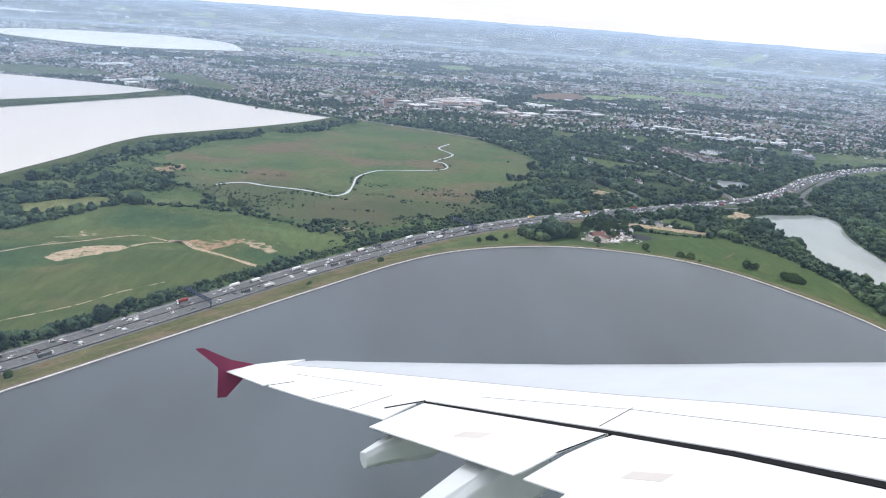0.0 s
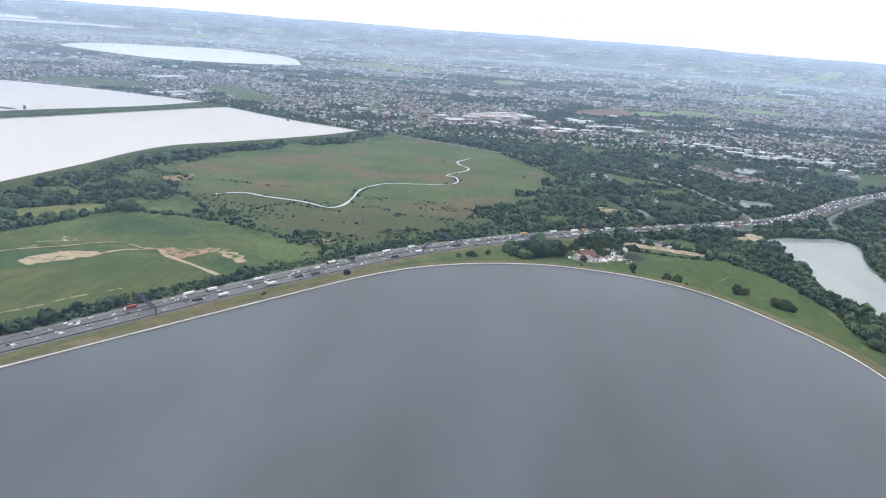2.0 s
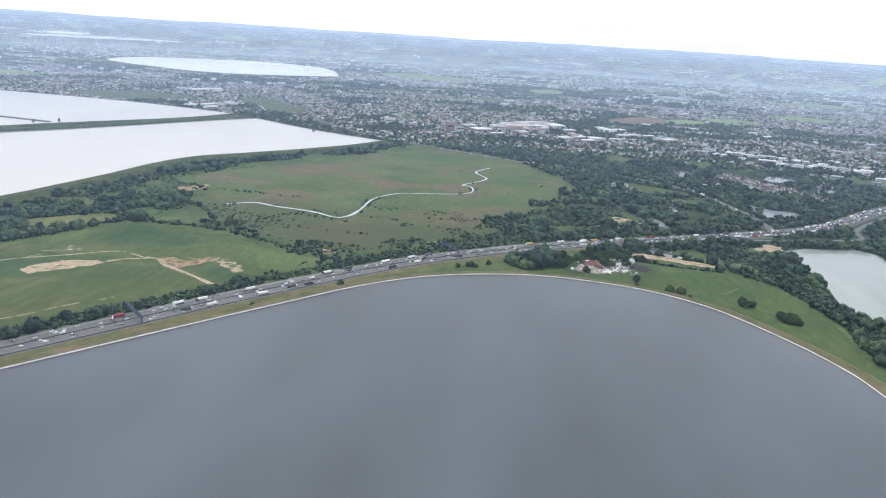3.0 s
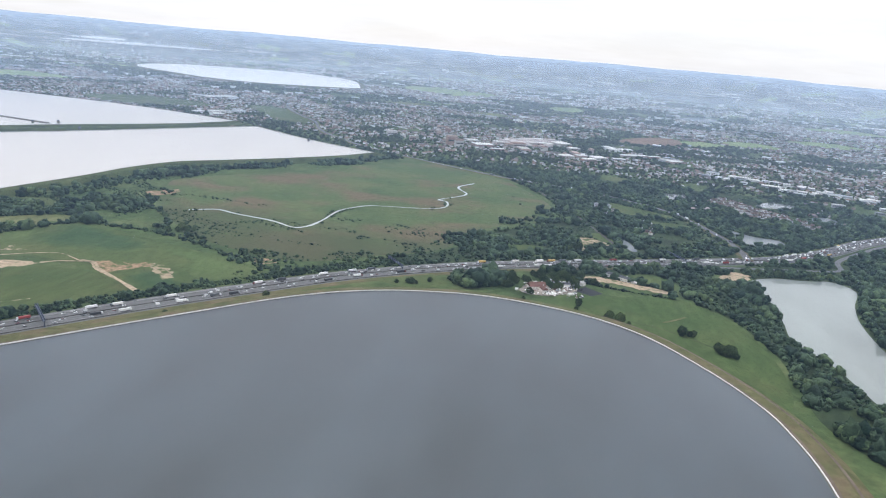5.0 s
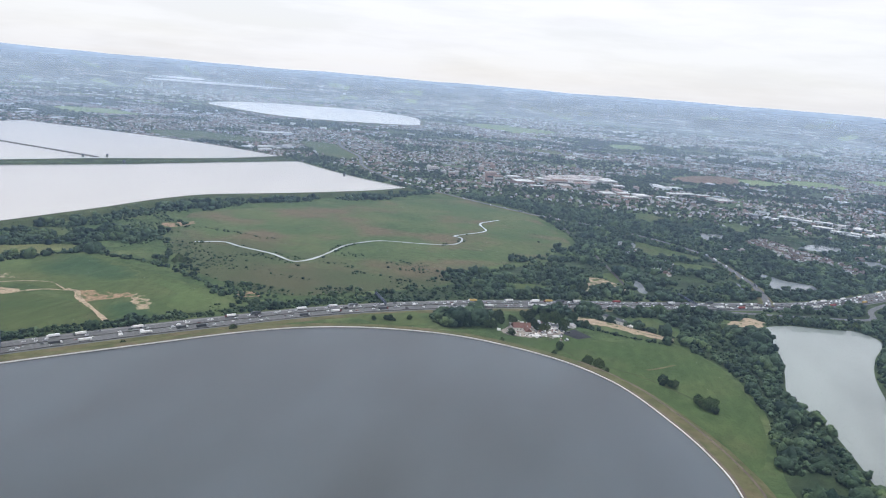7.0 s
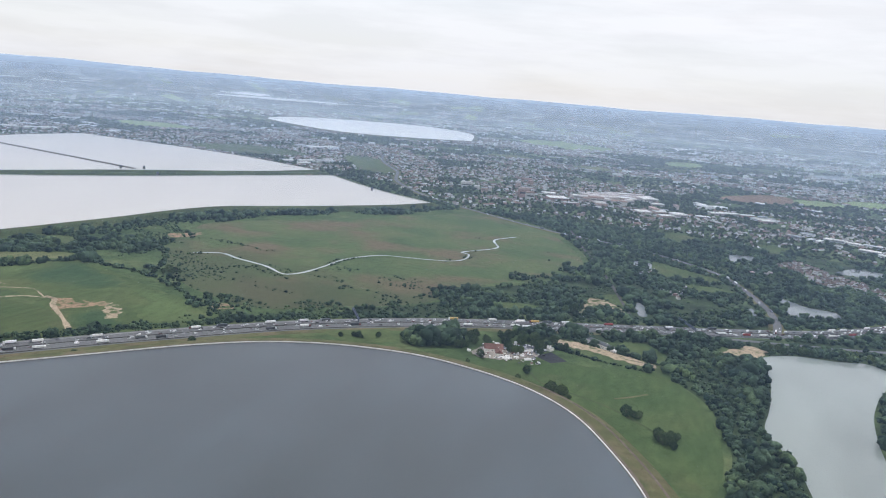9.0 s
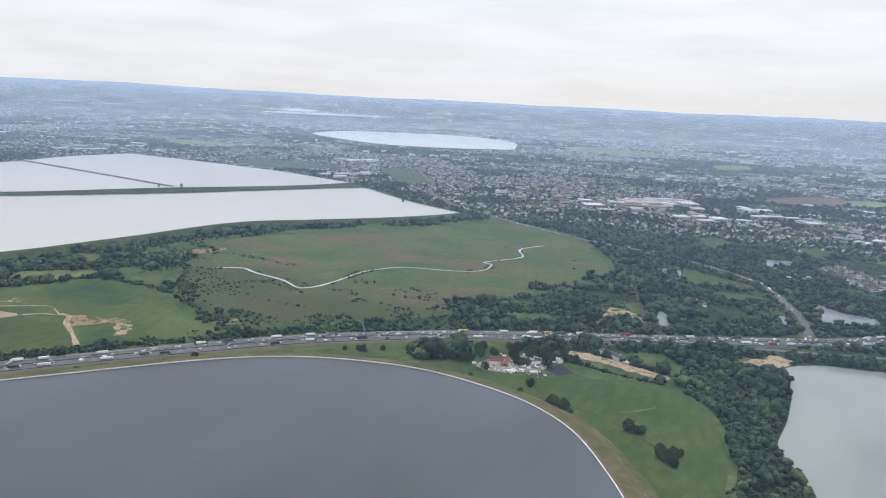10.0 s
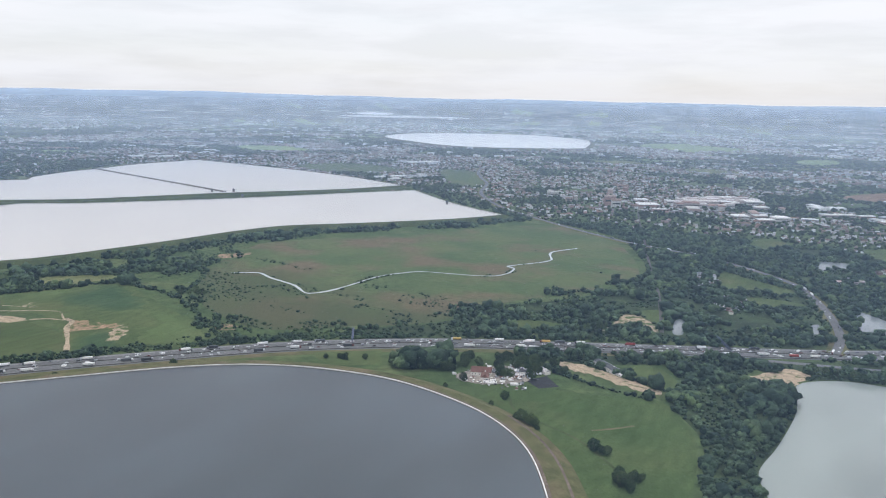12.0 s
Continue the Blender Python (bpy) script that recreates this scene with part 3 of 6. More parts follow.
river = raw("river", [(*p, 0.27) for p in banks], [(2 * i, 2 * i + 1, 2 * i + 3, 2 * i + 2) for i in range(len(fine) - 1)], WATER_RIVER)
tagged(river, "narrow pale river winding across the moor", "river", kind="structure")


# ---- meadows, fields and bare soil ----
def field(name, points, material, label, z=0.10, smooth=True):
    p = spline(points, True, 12 if name == "bare_soil" else 5) if smooth else np.array(points, float)
    if name == "bare_soil":
        p = p + np.stack([field_noise(p[:, 0], p[:, 1], 5.0, s) + 0.6 * field_noise(p[:, 0], p[:, 1], 1.7, s + 1) - 0.8 for s in (81, 83)], 1) * 4.0
    tagged(sheet(name, p, z, material), label, name.replace("_", " "), kind="structure")
    return p


FIELDS = [MOOR_EDGE]
tagged(sheet("moor", MOOR_EDGE, 0.12, MOOR), "broad green moor with brown grass patches", "moor", kind="structure")
for name, material, label, points in (
    ("field", PASTURE, "bright green pasture beside the motorway", [(-246, 594), (-214, 596), (-142, 576), (-86, 560), (-38, 541), (-62, 500), (-98, 462), (-150, 490), (-200, 505), (-275, 515)]),
    ("field", OLIVE, "dull olive meadow beside the motorway", [(-290, 505), (-200, 488), (-150, 488), (-100, 462), (-140, 408), (-205, 336), (-330, 400)]),
    ("hay_field", HAY, "small yellow-green hay field", [(-309, 577), (-268, 614), (-249, 604), (-267, 568), (-295, 556)]),
    ("field", LUSH, "long green pasture beside the reservoir bank", [(176, 560), (165, 572), (178, 592), (199, 598), (222, 604), (252, 617), (270, 604), (288, 575), (300, 525), (302, 480), (294, 440), (280, 466), (255, 500), (222, 534)]),
    ("field", PASTURE, "green field among woods", [(206, 996), (229, 982), (278, 953), (274, 934), (241, 919), (216, 930)]),
    ("field", PASTURE, "small green field among woods", [(246, 897), (270, 908), (297, 903), (266, 874)]),
    ("field", PASTURE, "green paddock among trees", [(195, 1203), (212, 1226), (241, 1196), (226, 1151), (205, 1145)]),
    ("field", PASTURE, "green paddock among trees", [(317, 1220), (342, 1235), (369, 1199), (331, 1172)]),
    ("field", PASTURE, "green grass strip by the motorway", [(34, 562), (50, 580), (66, 594), (74, 584), (84, 572), (70, 558), (55, 552)]),
    ("field", PASTURE, "small green paddock by the barn", [(222, 662), (238, 672), (258, 650), (244, 636)]),
    ("field", LUSH, "green clearing between the moor and the motorway", [(104, 692), (110, 710), (130, 724), (148, 722), (140, 706), (122, 694)]),
    ("field", PASTURE, "small green clearing beside the railway", [(186, 804), (201, 810), (211, 775), (205, 771), (189, 789)]),
    ("estate_gardens", LUSH, "gardens and lanes of a small housing estate", [(336, 1092), (364, 1131), (397, 1080), (436, 1036), (456, 980), (441, 966), (412, 997), (380, 1000), (358, 1055), (341, 1066)]),
    ("ploughed_field", TILL, "reddish brown ploughed field", [(245, 1800), (328, 1948), (386, 1947), (376, 1818), (274, 1745)]),
    ("ploughed_field", TILL, "brown bare field beyond the reservoir", [(-1830, 1450), (-1760, 1500), (-1690, 1470), (-1760, 1410)]),
    ("field", PALE, "pale green field beyond the reservoir", [(-1720, 1380), (-1660, 1420), (-1600, 1395), (-1660, 1350)]),
    ("field", PALE, "pale green field near the town", [(388, 1905), (444, 1960), (495, 1909), (424, 1824)]),
    ("field", PALE, "pale green field near the town", [(506, 2026), (590, 2082), (640, 1990), (571, 1947), (507, 1923)]),
    ("field", PALE, "distant pale green field", [(-554, 2989), (-507, 3187), (-215, 3106), (-191, 2901), (-391, 2796)]),
    ("field", PASTURE, "green field beyond the reservoirs", [(-588, 1681), (-509, 1703), (-362, 1497), (-428, 1476)]),
    ("field", OLIVE, "long green field beyond the reservoir", [(-917, 1556), (-848, 1665), (-697, 1651), (-635, 1566), (-796, 1483)]),
    ("field", PALE, "distant pale green field", [(41, 2673), (123, 2767), (151, 2610), (76, 2501)]),
    ("field", PALE, "distant pale green field", [(700, 2250), (840, 2330), (900, 2210), (760, 2150)]),
    ("hay_field", HAY, "distant yellow field", [(-150, 2120), (-90, 2190), (0, 2120), (-70, 2060)]),
    ("hay_field", HAY, "distant yellow field", [(-420, 2210), (-330, 2270), (-270, 2190), (-360, 2140)]),
    ("field", PALE, "distant pale green field", [(900, 2900), (1100, 3020), (1180, 2850), (980, 2760)]),
    ("field", PALE, "distant pale green field", [(-1500, 1900), (-1380, 1990), (-1200, 1900), (-1350, 1800)]),
):
    FIELDS.append(field(name, points, material, label, 0.10 + 0.004 * (len(FIELDS) % 6)))
PATCHES = {}
base_green = np.array([(0.062, 0.092, 0.036), (0.080, 0.108, 0.043), (0.102, 0.122, 0.052)])
for m, tones in ((PASTURE_DARK, [(0.036, 0.070, 0.034), (0.046, 0.082, 0.038), (0.058, 0.092, 0.044)]), (PASTURE_PALE, [(0.080, 0.120, 0.046), (0.094, 0.130, 0.052), (0.108, 0.138, 0.058)])):
    PATCHES[m.name] = [grassland(m.name + "_rim", [tuple(c) for c in base_green + (np.array(tones) - base_green) * s], 45.0, None, (0.6, 0.7), (60, 1.0, 0.45, 1.0)) for s in (0.25, 0.5, 0.75, 1.0)]
for points, material, label in (
    ([(-243, 590), (-221, 591), (-182, 580), (-146, 562), (-170, 541), (-200, 534), (-235, 540)], PASTURE_DARK, "darker lush patch of pasture"),
    ([(-126, 500), (-114, 512), (-92, 503), (-81, 486), (-97, 471), (-118, 483)], PASTURE_DARK, "darker lush patch of pasture"),
    ([(-138, 562), (-95, 562), (-58, 544), (-47, 528), (-77, 508), (-96, 524), (-113, 546)], PASTURE_PALE, "pale cropped corner of pasture"),
    ([(-262, 580), (-250, 586), (-244, 560), (-240, 535), (-262, 524)], PASTURE_PALE, "pale cropped side of pasture"),
    ([(-290, 470), (-240, 488), (-200, 480), (-225, 440), (-280, 430)], PASTURE_DARK, "darker grass beside the track"),
):
    mid = np.mean(points, 0)
    for i, (size, share) in enumerate(((1.06, 0.25), (0.94, 0.5), (0.80, 0.75), (0.64, 1.0))):
        ring = spline([mid + (np.array(q) - mid) * size for q in points], True, 10)
        wob = np.stack([field_noise(ring[:, 0], ring[:, 1], 9.0, s) - 0.5 for s in (85, 87)], 1) * 9.0
        tagged(sheet("grass_patch", ring + wob, 0.145 + 0.012 * i, PATCHES[material.name][i]), label, "grass patch", kind="structure")
soil_z = 0.2
for material, label, points in (
    (SAND, "patch of bare pale soil between meadows", [(-233, 463), (-226, 475), (-219, 483), (-210, 489), (-196, 491), (-189, 494), (-194, 482), (-205, 468), (-216, 459), (-224, 452)]),
    (DIRT, "reddish trodden soil where tracks meet", [(-164, 509), (-156, 514), (-142, 516), (-130, 523), (-120, 524), (-127, 510), (-135, 498), (-139, 490), (-148, 494), (-158, 502)]),
    (SAND_THIN, "broken pale soil at the end of a track", [(-124, 526), (-111, 520), (-103, 511), (-96, 500), (-100, 495), (-109, 503), (-118, 511)]),
    (SAND_THIN, "rough pale soil heaps in a field", [(-236, 514), (-235, 519), (-229, 513), (-220, 514), (-224, 508), (-233, 507)]),
    (SAND_THIN, "rough pale soil heaps in a field", [(-247, 484), (-243, 492), (-238, 486), (-242, 482)]),
    (SAND, "strip of bare sandy soil by the paddock", [(176, 644), (199, 648), (225, 640), (250, 633), (252, 626), (228, 628), (209, 633), (184, 637)]),
    (SAND_THIN, "dry yellow clearing in the wood", [(179, 732), (176, 773), (185, 785), (206, 766), (216, 741), (211, 738), (197, 757), (187, 760), (184, 735)]),
    (SAND, "bare landing ground beside the lake", [(291, 688), (309, 719), (323, 717), (322, 704), (315, 686)]),
    (DIRT, "brown bare patch on the moor edge", [(-66, 566), (-56, 574), (-48, 566), (-57, 558)]),
    (GRAVEL, "light yard round the roadside inn", [(138, 582), (141, 600), (148, 612), (160, 616), (176, 606), (174, 592), (162, 582), (148, 576)]),
    (DIRT, "dry hollow beside the moor", [(-262, 738), (-246, 764), (-234, 752), (-246, 726)]),
):
    soil_z += 0.02
    FIELDS.append(field("bare_soil", points, material, label, soil_z))
for half, points in ((0.8, [(-290, 440), (-263, 463), (-252, 476), (-239, 486), (-224, 496), (-210, 508), (-194, 516), (-180, 511), (-171, 507), (-161, 507)]), (1.3, [(-191, 491), (-184, 499), (-174, 504), (-163, 508)]), (1.7, [(-172, 509), (-161, 507), (-151, 497), (-138, 489), (-121, 479), (-101, 466)]), (0.6, [(-246, 499), (-239, 503), (-230, 506)])):
    line = spline(points, step=8)
    wob = half * (0.6 + 0.8 * field_noise(line[:, 0], line[:, 1], 4.0, 75))[:, None] * side(line, False)
    tagged(raw("footpath", [(*p, 0.47) for p in np.stack([line + wob, line - wob], 1).reshape(-1, 2)], [(2 * i, 2 * i + 1, 2 * i + 3, 2 * i + 2) for i in range(len(line) - 1)], SAND), "worn sandy track across a field", "path", kind="structure")
tagged(ribbon("bank_path", RES_NEAR[72:110] - side(RES_NEAR[72:110], False) * 12.0, [(-0.7, 3.6), (0.7, 3.6)], EARTH), "worn path along the embankment", "path", kind="structure")
tagged(ribbon("footpath", spline([(-230, 335), (-207, 359), (-188, 377), (-178, 389), (-169, 404), (-160, 415), (-148, 428)]), [(-0.6, 0.22), (0.6, 0.22)], SAND_THIN), "faint footpath across a meadow", "path", kind="structure")

tagged(ribbon("ditch", spline([(182, 569), (191, 557), (204, 551), (217, 548), (237, 541), (259, 526), (270, 516)]), [(-0.9, 0.13), (-0.3, 0.16), (0.3, 0.16), (0.9, 0.13)], BANK_DARK), "dark grassy ditch across the pasture", "ditch", kind="structure")
tagged(ribbon("footpath", spline([(238, 556), (246, 564), (255, 575)]), [(-1.0, 0.14), (1.0, 0.14)], BANK), "worn grassy path in the pasture", "path", kind="structure")

# ---- roads ----
HALF = 9.2
road = ribbon("road", ROAD, [(-HALF - 2, 0.1), (-HALF, 0.32), (HALF, 0.32), (HALF + 2, 0.1)], ASPHALT)
tagged(road, "wide grey asphalt motorway with eight lanes", "motorway", kind="structure")
tagged(ribbon("verge", LINK, [(-7.0, 0.05), (-3.7, 0.9), (3.7, 0.9), (7.0, 0.05)], BANK), "pale grass verges of the raised link road", "verge", kind="structure")
tagged(ribbon("road", LINK, [(-3.4, 0.9), (-3.0, 1.0), (3.0, 1.0), (3.4, 0.9)], ASPHALT), "two-lane grey link road meeting the motorway", "road", kind="structure")
tagged(ribbon("road", SLIP, [(-2.6, 0.1), (-2.0, 0.34), (2.0, 0.34), (2.6, 0.1)], ASPHALT), "narrow grey slip road beside the lake", "road", kind="structure")
tagged(ribbon("railway", RAIL, [(-1.5, 0.1), (-0.9, 0.3), (0.9, 0.3), (1.5, 0.1)], plain("rail_ballast", (0.070, 0.064, 0.058), 0.95)), "brown ballast railway line through the wood", "railway", kind="structure")
for name, points in (("road", [(-551, 1809), (-617, 1996), (-700, 2200)]), ("road", [(60, 1727), (10, 1960), (-59, 2222), (-127, 2639)])):
    tagged(ribbon(name, spline(points), [(-5, 0.1), (-4, 0.3), (4, 0.3), (5, 0.1)], ASPHALT), "grey road at the edge of the town", "road", kind="structure")
tagged(ribbon("verge", ROAD[: 9 * 6], [(HALF + 1.9, 0.105), (HALF + 4.5, 0.12), (HALF + 9.0, 0.06)], BANK), "dry grass verge beside the motorway", "verge", kind="structure")
tagged(ribbon("safety_fence", ROAD[: 14 * 6], [(9.42, 0.3), (9.42, 0.66), (9.56, 0.66), (9.56, 0.2)], DARK_STRIP), "dark steel safety fence along the hard shoulder", "fence", kind="structure")
tagged(ribbon("hard_shoulder", ROAD, [(-9.1, 0.335), (-7.8, 0.335)], SHOULDER), "pale hard shoulder of the motorway", "hard shoulder", kind="structure")
for o in (-7.7, -0.75, 0.75, 7.7):
    tagged(ribbon("lane_line", ROAD, [(o - 0.06, 0.34), (o + 0.06, 0.34)], PAINTW), "white edge line of the motorway", "road marking", kind="structure")
dashes_v, dashes_f = [], []
for o in (-6.0, -4.3, -2.5, 2.5, 4.3, 6.0):
    q = spline(ROAD[12:66:3], step=20)
    s, run = side(q, False), np.r_[0, np.cumsum(np.linalg.norm(np.diff(q, axis=0), axis=1))]
    for d in np.arange(2, run[-1] - 2, 3.8):
        a = np.array([np.interp(d, run, q[:, j]) for j in (0, 1)])
        n = np.array([np.interp(d, run, s[:, j]) for j in (0, 1)])
        w = np.array([-n[1], n[0]])
        i = len(dashes_v)
        dashes_v += [(*(a + n * (o + e) + w * h), 0.345) for e, h in ((-0.045, 0), (0.045, 0), (0.045, 0.9), (-0.045, 0.9))]
        dashes_f.append((i, i + 1, i + 2, i + 3))
tagged(raw("lane_dashes", dashes_v, dashes_f, PAINTW), "white dashed lane markings of the motorway", "road marking", kind="stuff")
barrier = ribbon("crash_barrier", ROAD, [(-0.5, 0.3), (-0.45, 0.36), (-0.12, 0.36), (-0.1, 0.7), (0.1, 0.7), (0.12, 0.36), (0.45, 0.36), (0.5, 0.3)], DARK_STRIP)
tagged(barrier, "dark central strip with a low steel barrier", "barrier", kind="structure")


# ---- where things may stand ----
def taken(x, y, grow=0.0):
    """Places inside water, fields or roads."""
    t = np.zeros(len(x), bool)
    for p, m in ((RES_NEAR, 16), (RES_MID, 21), (RES_BACK, 14), (RES_FAR, 16), (LAKE, 1.0)):
        t |= inside(x, y, p) | (gap(x, y, p, True) < m + grow)
    for p in FIELDS + PONDS:
        t |= inside(x, y, p)
    for p, m in ((ROAD, 12.0), (LINK, 4.5), (SLIP, 7.5), (RAIL, 1.0)):
        t |= gap(x, y, p) < m + grow
    return t


def in_view(x, y):
    return ((x > 350 - 2.05 * (y - 193)) | (x > -0.66 * y - 40)) & (x < 0.66 * y + 120) & (y > 150)


def crown(seed, lumps, rough=0.28, sub=1, squash=0.8):
    """One tree's foliage as a lumpy, gappy mass about 1 m in radius, standing on z = 0."""
    r = random.Random(seed)
    bm = bmesh.new()
    for i in range(lumps + 1):
        made = bmesh.ops.create_icosphere(bm, subdivisions=sub if i == 0 else 1, radius=1.0)["verts"]
        a = r.uniform(0, 6.28)
        size = 0.86 if i == 0 else r.uniform(0.38, 0.6)
        at = Vector((0, 0, 0.75)) if i == 0 else Vector((0.62 * math.cos(a), 0.62 * math.sin(a), r.uniform(0.5, 1.35)))
        for v in made:
            n = noise.noise(v.co * 1.9 + Vector((seed * 7.1 + i * 3, 0, 0)))
            v.co = v.co * size * (1 + rough * 2 * n + r.uniform(-rough, rough) * 0.6)
            v.co.z *= squash + 0.25
            v.co += at
    bmesh.ops.triangulate(bm, faces=bm.faces)
    bm.verts.index_update()
    out = np.array([v.co for v in bm.verts]), np.array([[v.index for v in f.verts] for f in bm.faces])
    bm.free()
    return out


def forest(name, x, y, radius, tall, shapes, material, label, category="woodland", seed=1, z=None):
    """Very many trees as one thing of kind stuff."""
    r = np.random.default_rng(seed)
    which, turn = r.integers(0, len(shapes), len(x)), r.uniform(0, 2 * math.pi, len(x))
    allv, allt, base = [], [], 0
    z = np.zeros(len(x)) if z is None else z
    for i, (v, t) in enumerate(shapes):
        s = which == i
        m = int(s.sum())
        if not m:
            continue
        c, sn = np.cos(turn[s])[:, None], np.sin(turn[s])[:, None]
        rad, hi = radius[s][:, None], tall[s][:, None]
        vx = (v[None, :, 0] * c - v[None, :, 1] * sn) * rad + x[s][:, None]
        vy = (v[None, :, 0] * sn + v[None, :, 1] * c) * rad + y[s][:, None]
        vz = v[None, :, 2] * hi * 0.5 + z[s][:, None] - 0.1
        allv.append(np.stack([vx, vy, vz], 2).reshape(-1, 3))
        allt.append((t[None] + (base + np.arange(m) * len(v))[:, None, None]).reshape(-1, 3))
        base += m * len(v)
    return tagged(fast(name, np.concatenate(allv), np.concatenate(allt), material), label, category, kind="stuff")


SHAPES_NEAR = [crown(i, 6 + i % 3, 0.44, 2) for i in range(14)]
SHAPES_HALF = [crown(80 + i, 2, 0.44, 1) for i in range(8)]
SHAPES_BUSH = [crown(60 + i, 0, 0.34, 1) for i in range(5)]
SHAPES_MID = [crown(20 + i, 0, 0.34, 2 if i == 0 else 1) for i in range(1, 7)]
SHAPES_FAR = [crown(40 + i, 0, 0.4, 1, 0.6) for i in range(5)]

# ---- woods ----
WOODS = [
    # east of the moor, out to the link road and the town
    (0.86, [(62, 690), (80, 735), (125, 810), (148, 890), (140, 950), (100, 1035), (50, 1110), (-20, 1150), (-60, 1165), (-20, 1200), (110, 1190), (330, 1190), (520, 1150), (560, 1060), (480, 960), (410, 870), (352, 800), (322, 775), (220, 732), (130, 688)]),
    # between pasture and lake
    (0.97, [(232, 690), (250, 700), (290, 716), (291, 686), (318, 686), (327, 640), (326, 580), (324, 548), (336, 520), (345, 480), (355, 425), (372, 390), (345, 370), (310, 420), (306, 470), (305, 522), (290, 578), (270, 606), (256, 630), (262, 652)]),
    # beyond the lake
    (0.97, [(300, 712), (345, 716), (372, 722), (398, 730), (420, 768), (480, 870), (600, 985), (760, 1060), (760, 800), (620, 600), (480, 440), (400, 380), (396, 440), (384, 500), (374, 545), (376, 605), (388, 655), (404, 705)]),
    (1.0, [(82, 590), (90, 604), (106, 614), (118, 602), (118, 588), (106, 574), (94, 572)]),
    # scrub west of the moor
    (0.66, [(-430, 440), (-385, 560), (-355, 640), (-342, 760), (-330, 850), (-285, 905), (-255, 880), (-278, 800), (-262, 770), (-218, 676), (-235, 615), (-250, 602), (-285, 520), (-330, 420)]),
    (0.9, [(230, 675), (215, 700), (150, 650), (170, 640)]),
    (0.84, [(20, 612), (62, 668), (80, 690), (130, 690), (150, 668), (93, 642), (40, 600)]),
    # between the lake, the slip road and the motorway
    (0.95, [(285, 725), (330, 752), (385, 792), (430, 840), (500, 925), (560, 975), (600, 980), (480, 865), (420, 766), (398, 726), (345, 712), (300, 705)]),
]
# ground sheets under the trees, in darker greens than the open grass
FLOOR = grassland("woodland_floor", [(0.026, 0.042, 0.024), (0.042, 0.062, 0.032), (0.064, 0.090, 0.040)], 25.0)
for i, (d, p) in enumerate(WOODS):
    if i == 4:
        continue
    tagged(sheet("woodland_floor", spline(p, True, 4), 0.05 + 0.005 * i, FLOOR), "dark mottled green ground under trees", "woodland floor", kind="structure")
BELTS = [
    # line, from, to, density
    (RES_MID, 21.0, 46.0, 0.88, True),
    (ROAD, 12.0, 25.0, 0.96, False),
]
HEDGES = [
    (spline([(-285, 512), (-262, 560), (-240, 602), (-205, 604), (-164, 601), (-112, 582), (-72, 560), (-40, 548)]), 3.5),
    (spline([(-164, 600), (-180, 640), (-214, 680)]), 3.0),
    (spline([(170, 655), (200, 650), (228, 642), (254, 636)]), 1.6),
    (spline([(176, 628), (209, 620), (228, 617), (252, 616)]), 1.6),
    (spline([(206, 1000), (230, 988), (280, 958), (300, 905), (262, 870), (245, 895)]), 3.0),
    (spline([(-310, 580), (-268, 618), (-246, 602), (-268, 562), (-300, 548)]), 3.0),
    (spline([(-76, 556), (-60, 560), (-46, 552)]), 6.0),
    # belt of bushes along the motorway's far side
    (spline([(-345, 142), (-264, 242), (-197, 324), (-136, 406), (-100, 455), (-54, 513), (0, 577), (60, 624)]), 5.0),
    (spline([(-62, 530), (-30, 556), (10, 592)]), 5.0),
]
def left_of(x, y, p):
    """Whether places lie to the left of a polyline's way, by its nearest corner."""
    near = np.argmin((x[:, None] - p[None, :, 0]) ** 2 + (y[:, None] - p[None, :, 1]) ** 2, 1)
    s = side(p, False)[near]
    return (x - p[near, 0]) * s[:, 0] + (y - p[near, 1]) * s[:, 1] < 0


x, y = scatter(-480, 800, 200, 1195, 4.9, 11)
ok = in_view(x, y)
x, y = x[ok], y[ok]
rng = np.random.default_rng(5)
chance = np.zeros(len(x))
for d, p in WOODS:
    chance = np.where(inside(x, y, spline(p, True, 4)), np.maximum(chance, d), chance)
for line, a, b, d, closed in BELTS:
    g = gap(x, y, line, closed)
    ragged = np.where(~np.array(closed) & (x < 70) & (x > -70), 17.0, b) + 9 * (field_noise(x, y, 30.0, 8) - 0.5) * 2
    north = left_of(x, y, line) | closed | ((x > 165) & (x < 420))
    chance = np.where((g > a) & (g < ragged) & north & (x > -345), np.maximum(chance, d), chance)
for line, half in HEDGES:
    chance = np.where(gap(x, y, line) < half, 1.3, chance)
cluster = 0.45 * field_noise(x, y, 55.0, 3) + 0.30 * field_noise(x, y, 22.0, 14) + 0.25 * field_noise(x, y, 9.0, 4)
free = ~taken(x, y, 0.6) | (chance > 1.2)
edge = gap(x, y, MOOR_EDGE, True) < 12 + 9 * field_noise(x, y, 20.0, 9)
rank = np.argsort(np.argsort(cluster)) / len(cluster)
keep = free & (rank > 1 - np.minimum(chance, 1.0)) & (chance > 0) | (edge & (rank > 0.66) & (y < 900) & (gap(x, y, RIVER) > 6))
x, y = x[keep], y[keep]
rad = (1.5 + 3.3 * rng.random(len(x)) ** 2.2) * (0.62 + 0.85 * field_noise(x, y, 26.0, 6))
tall = rad * rng.uniform(1.15, 1.95, len(x))
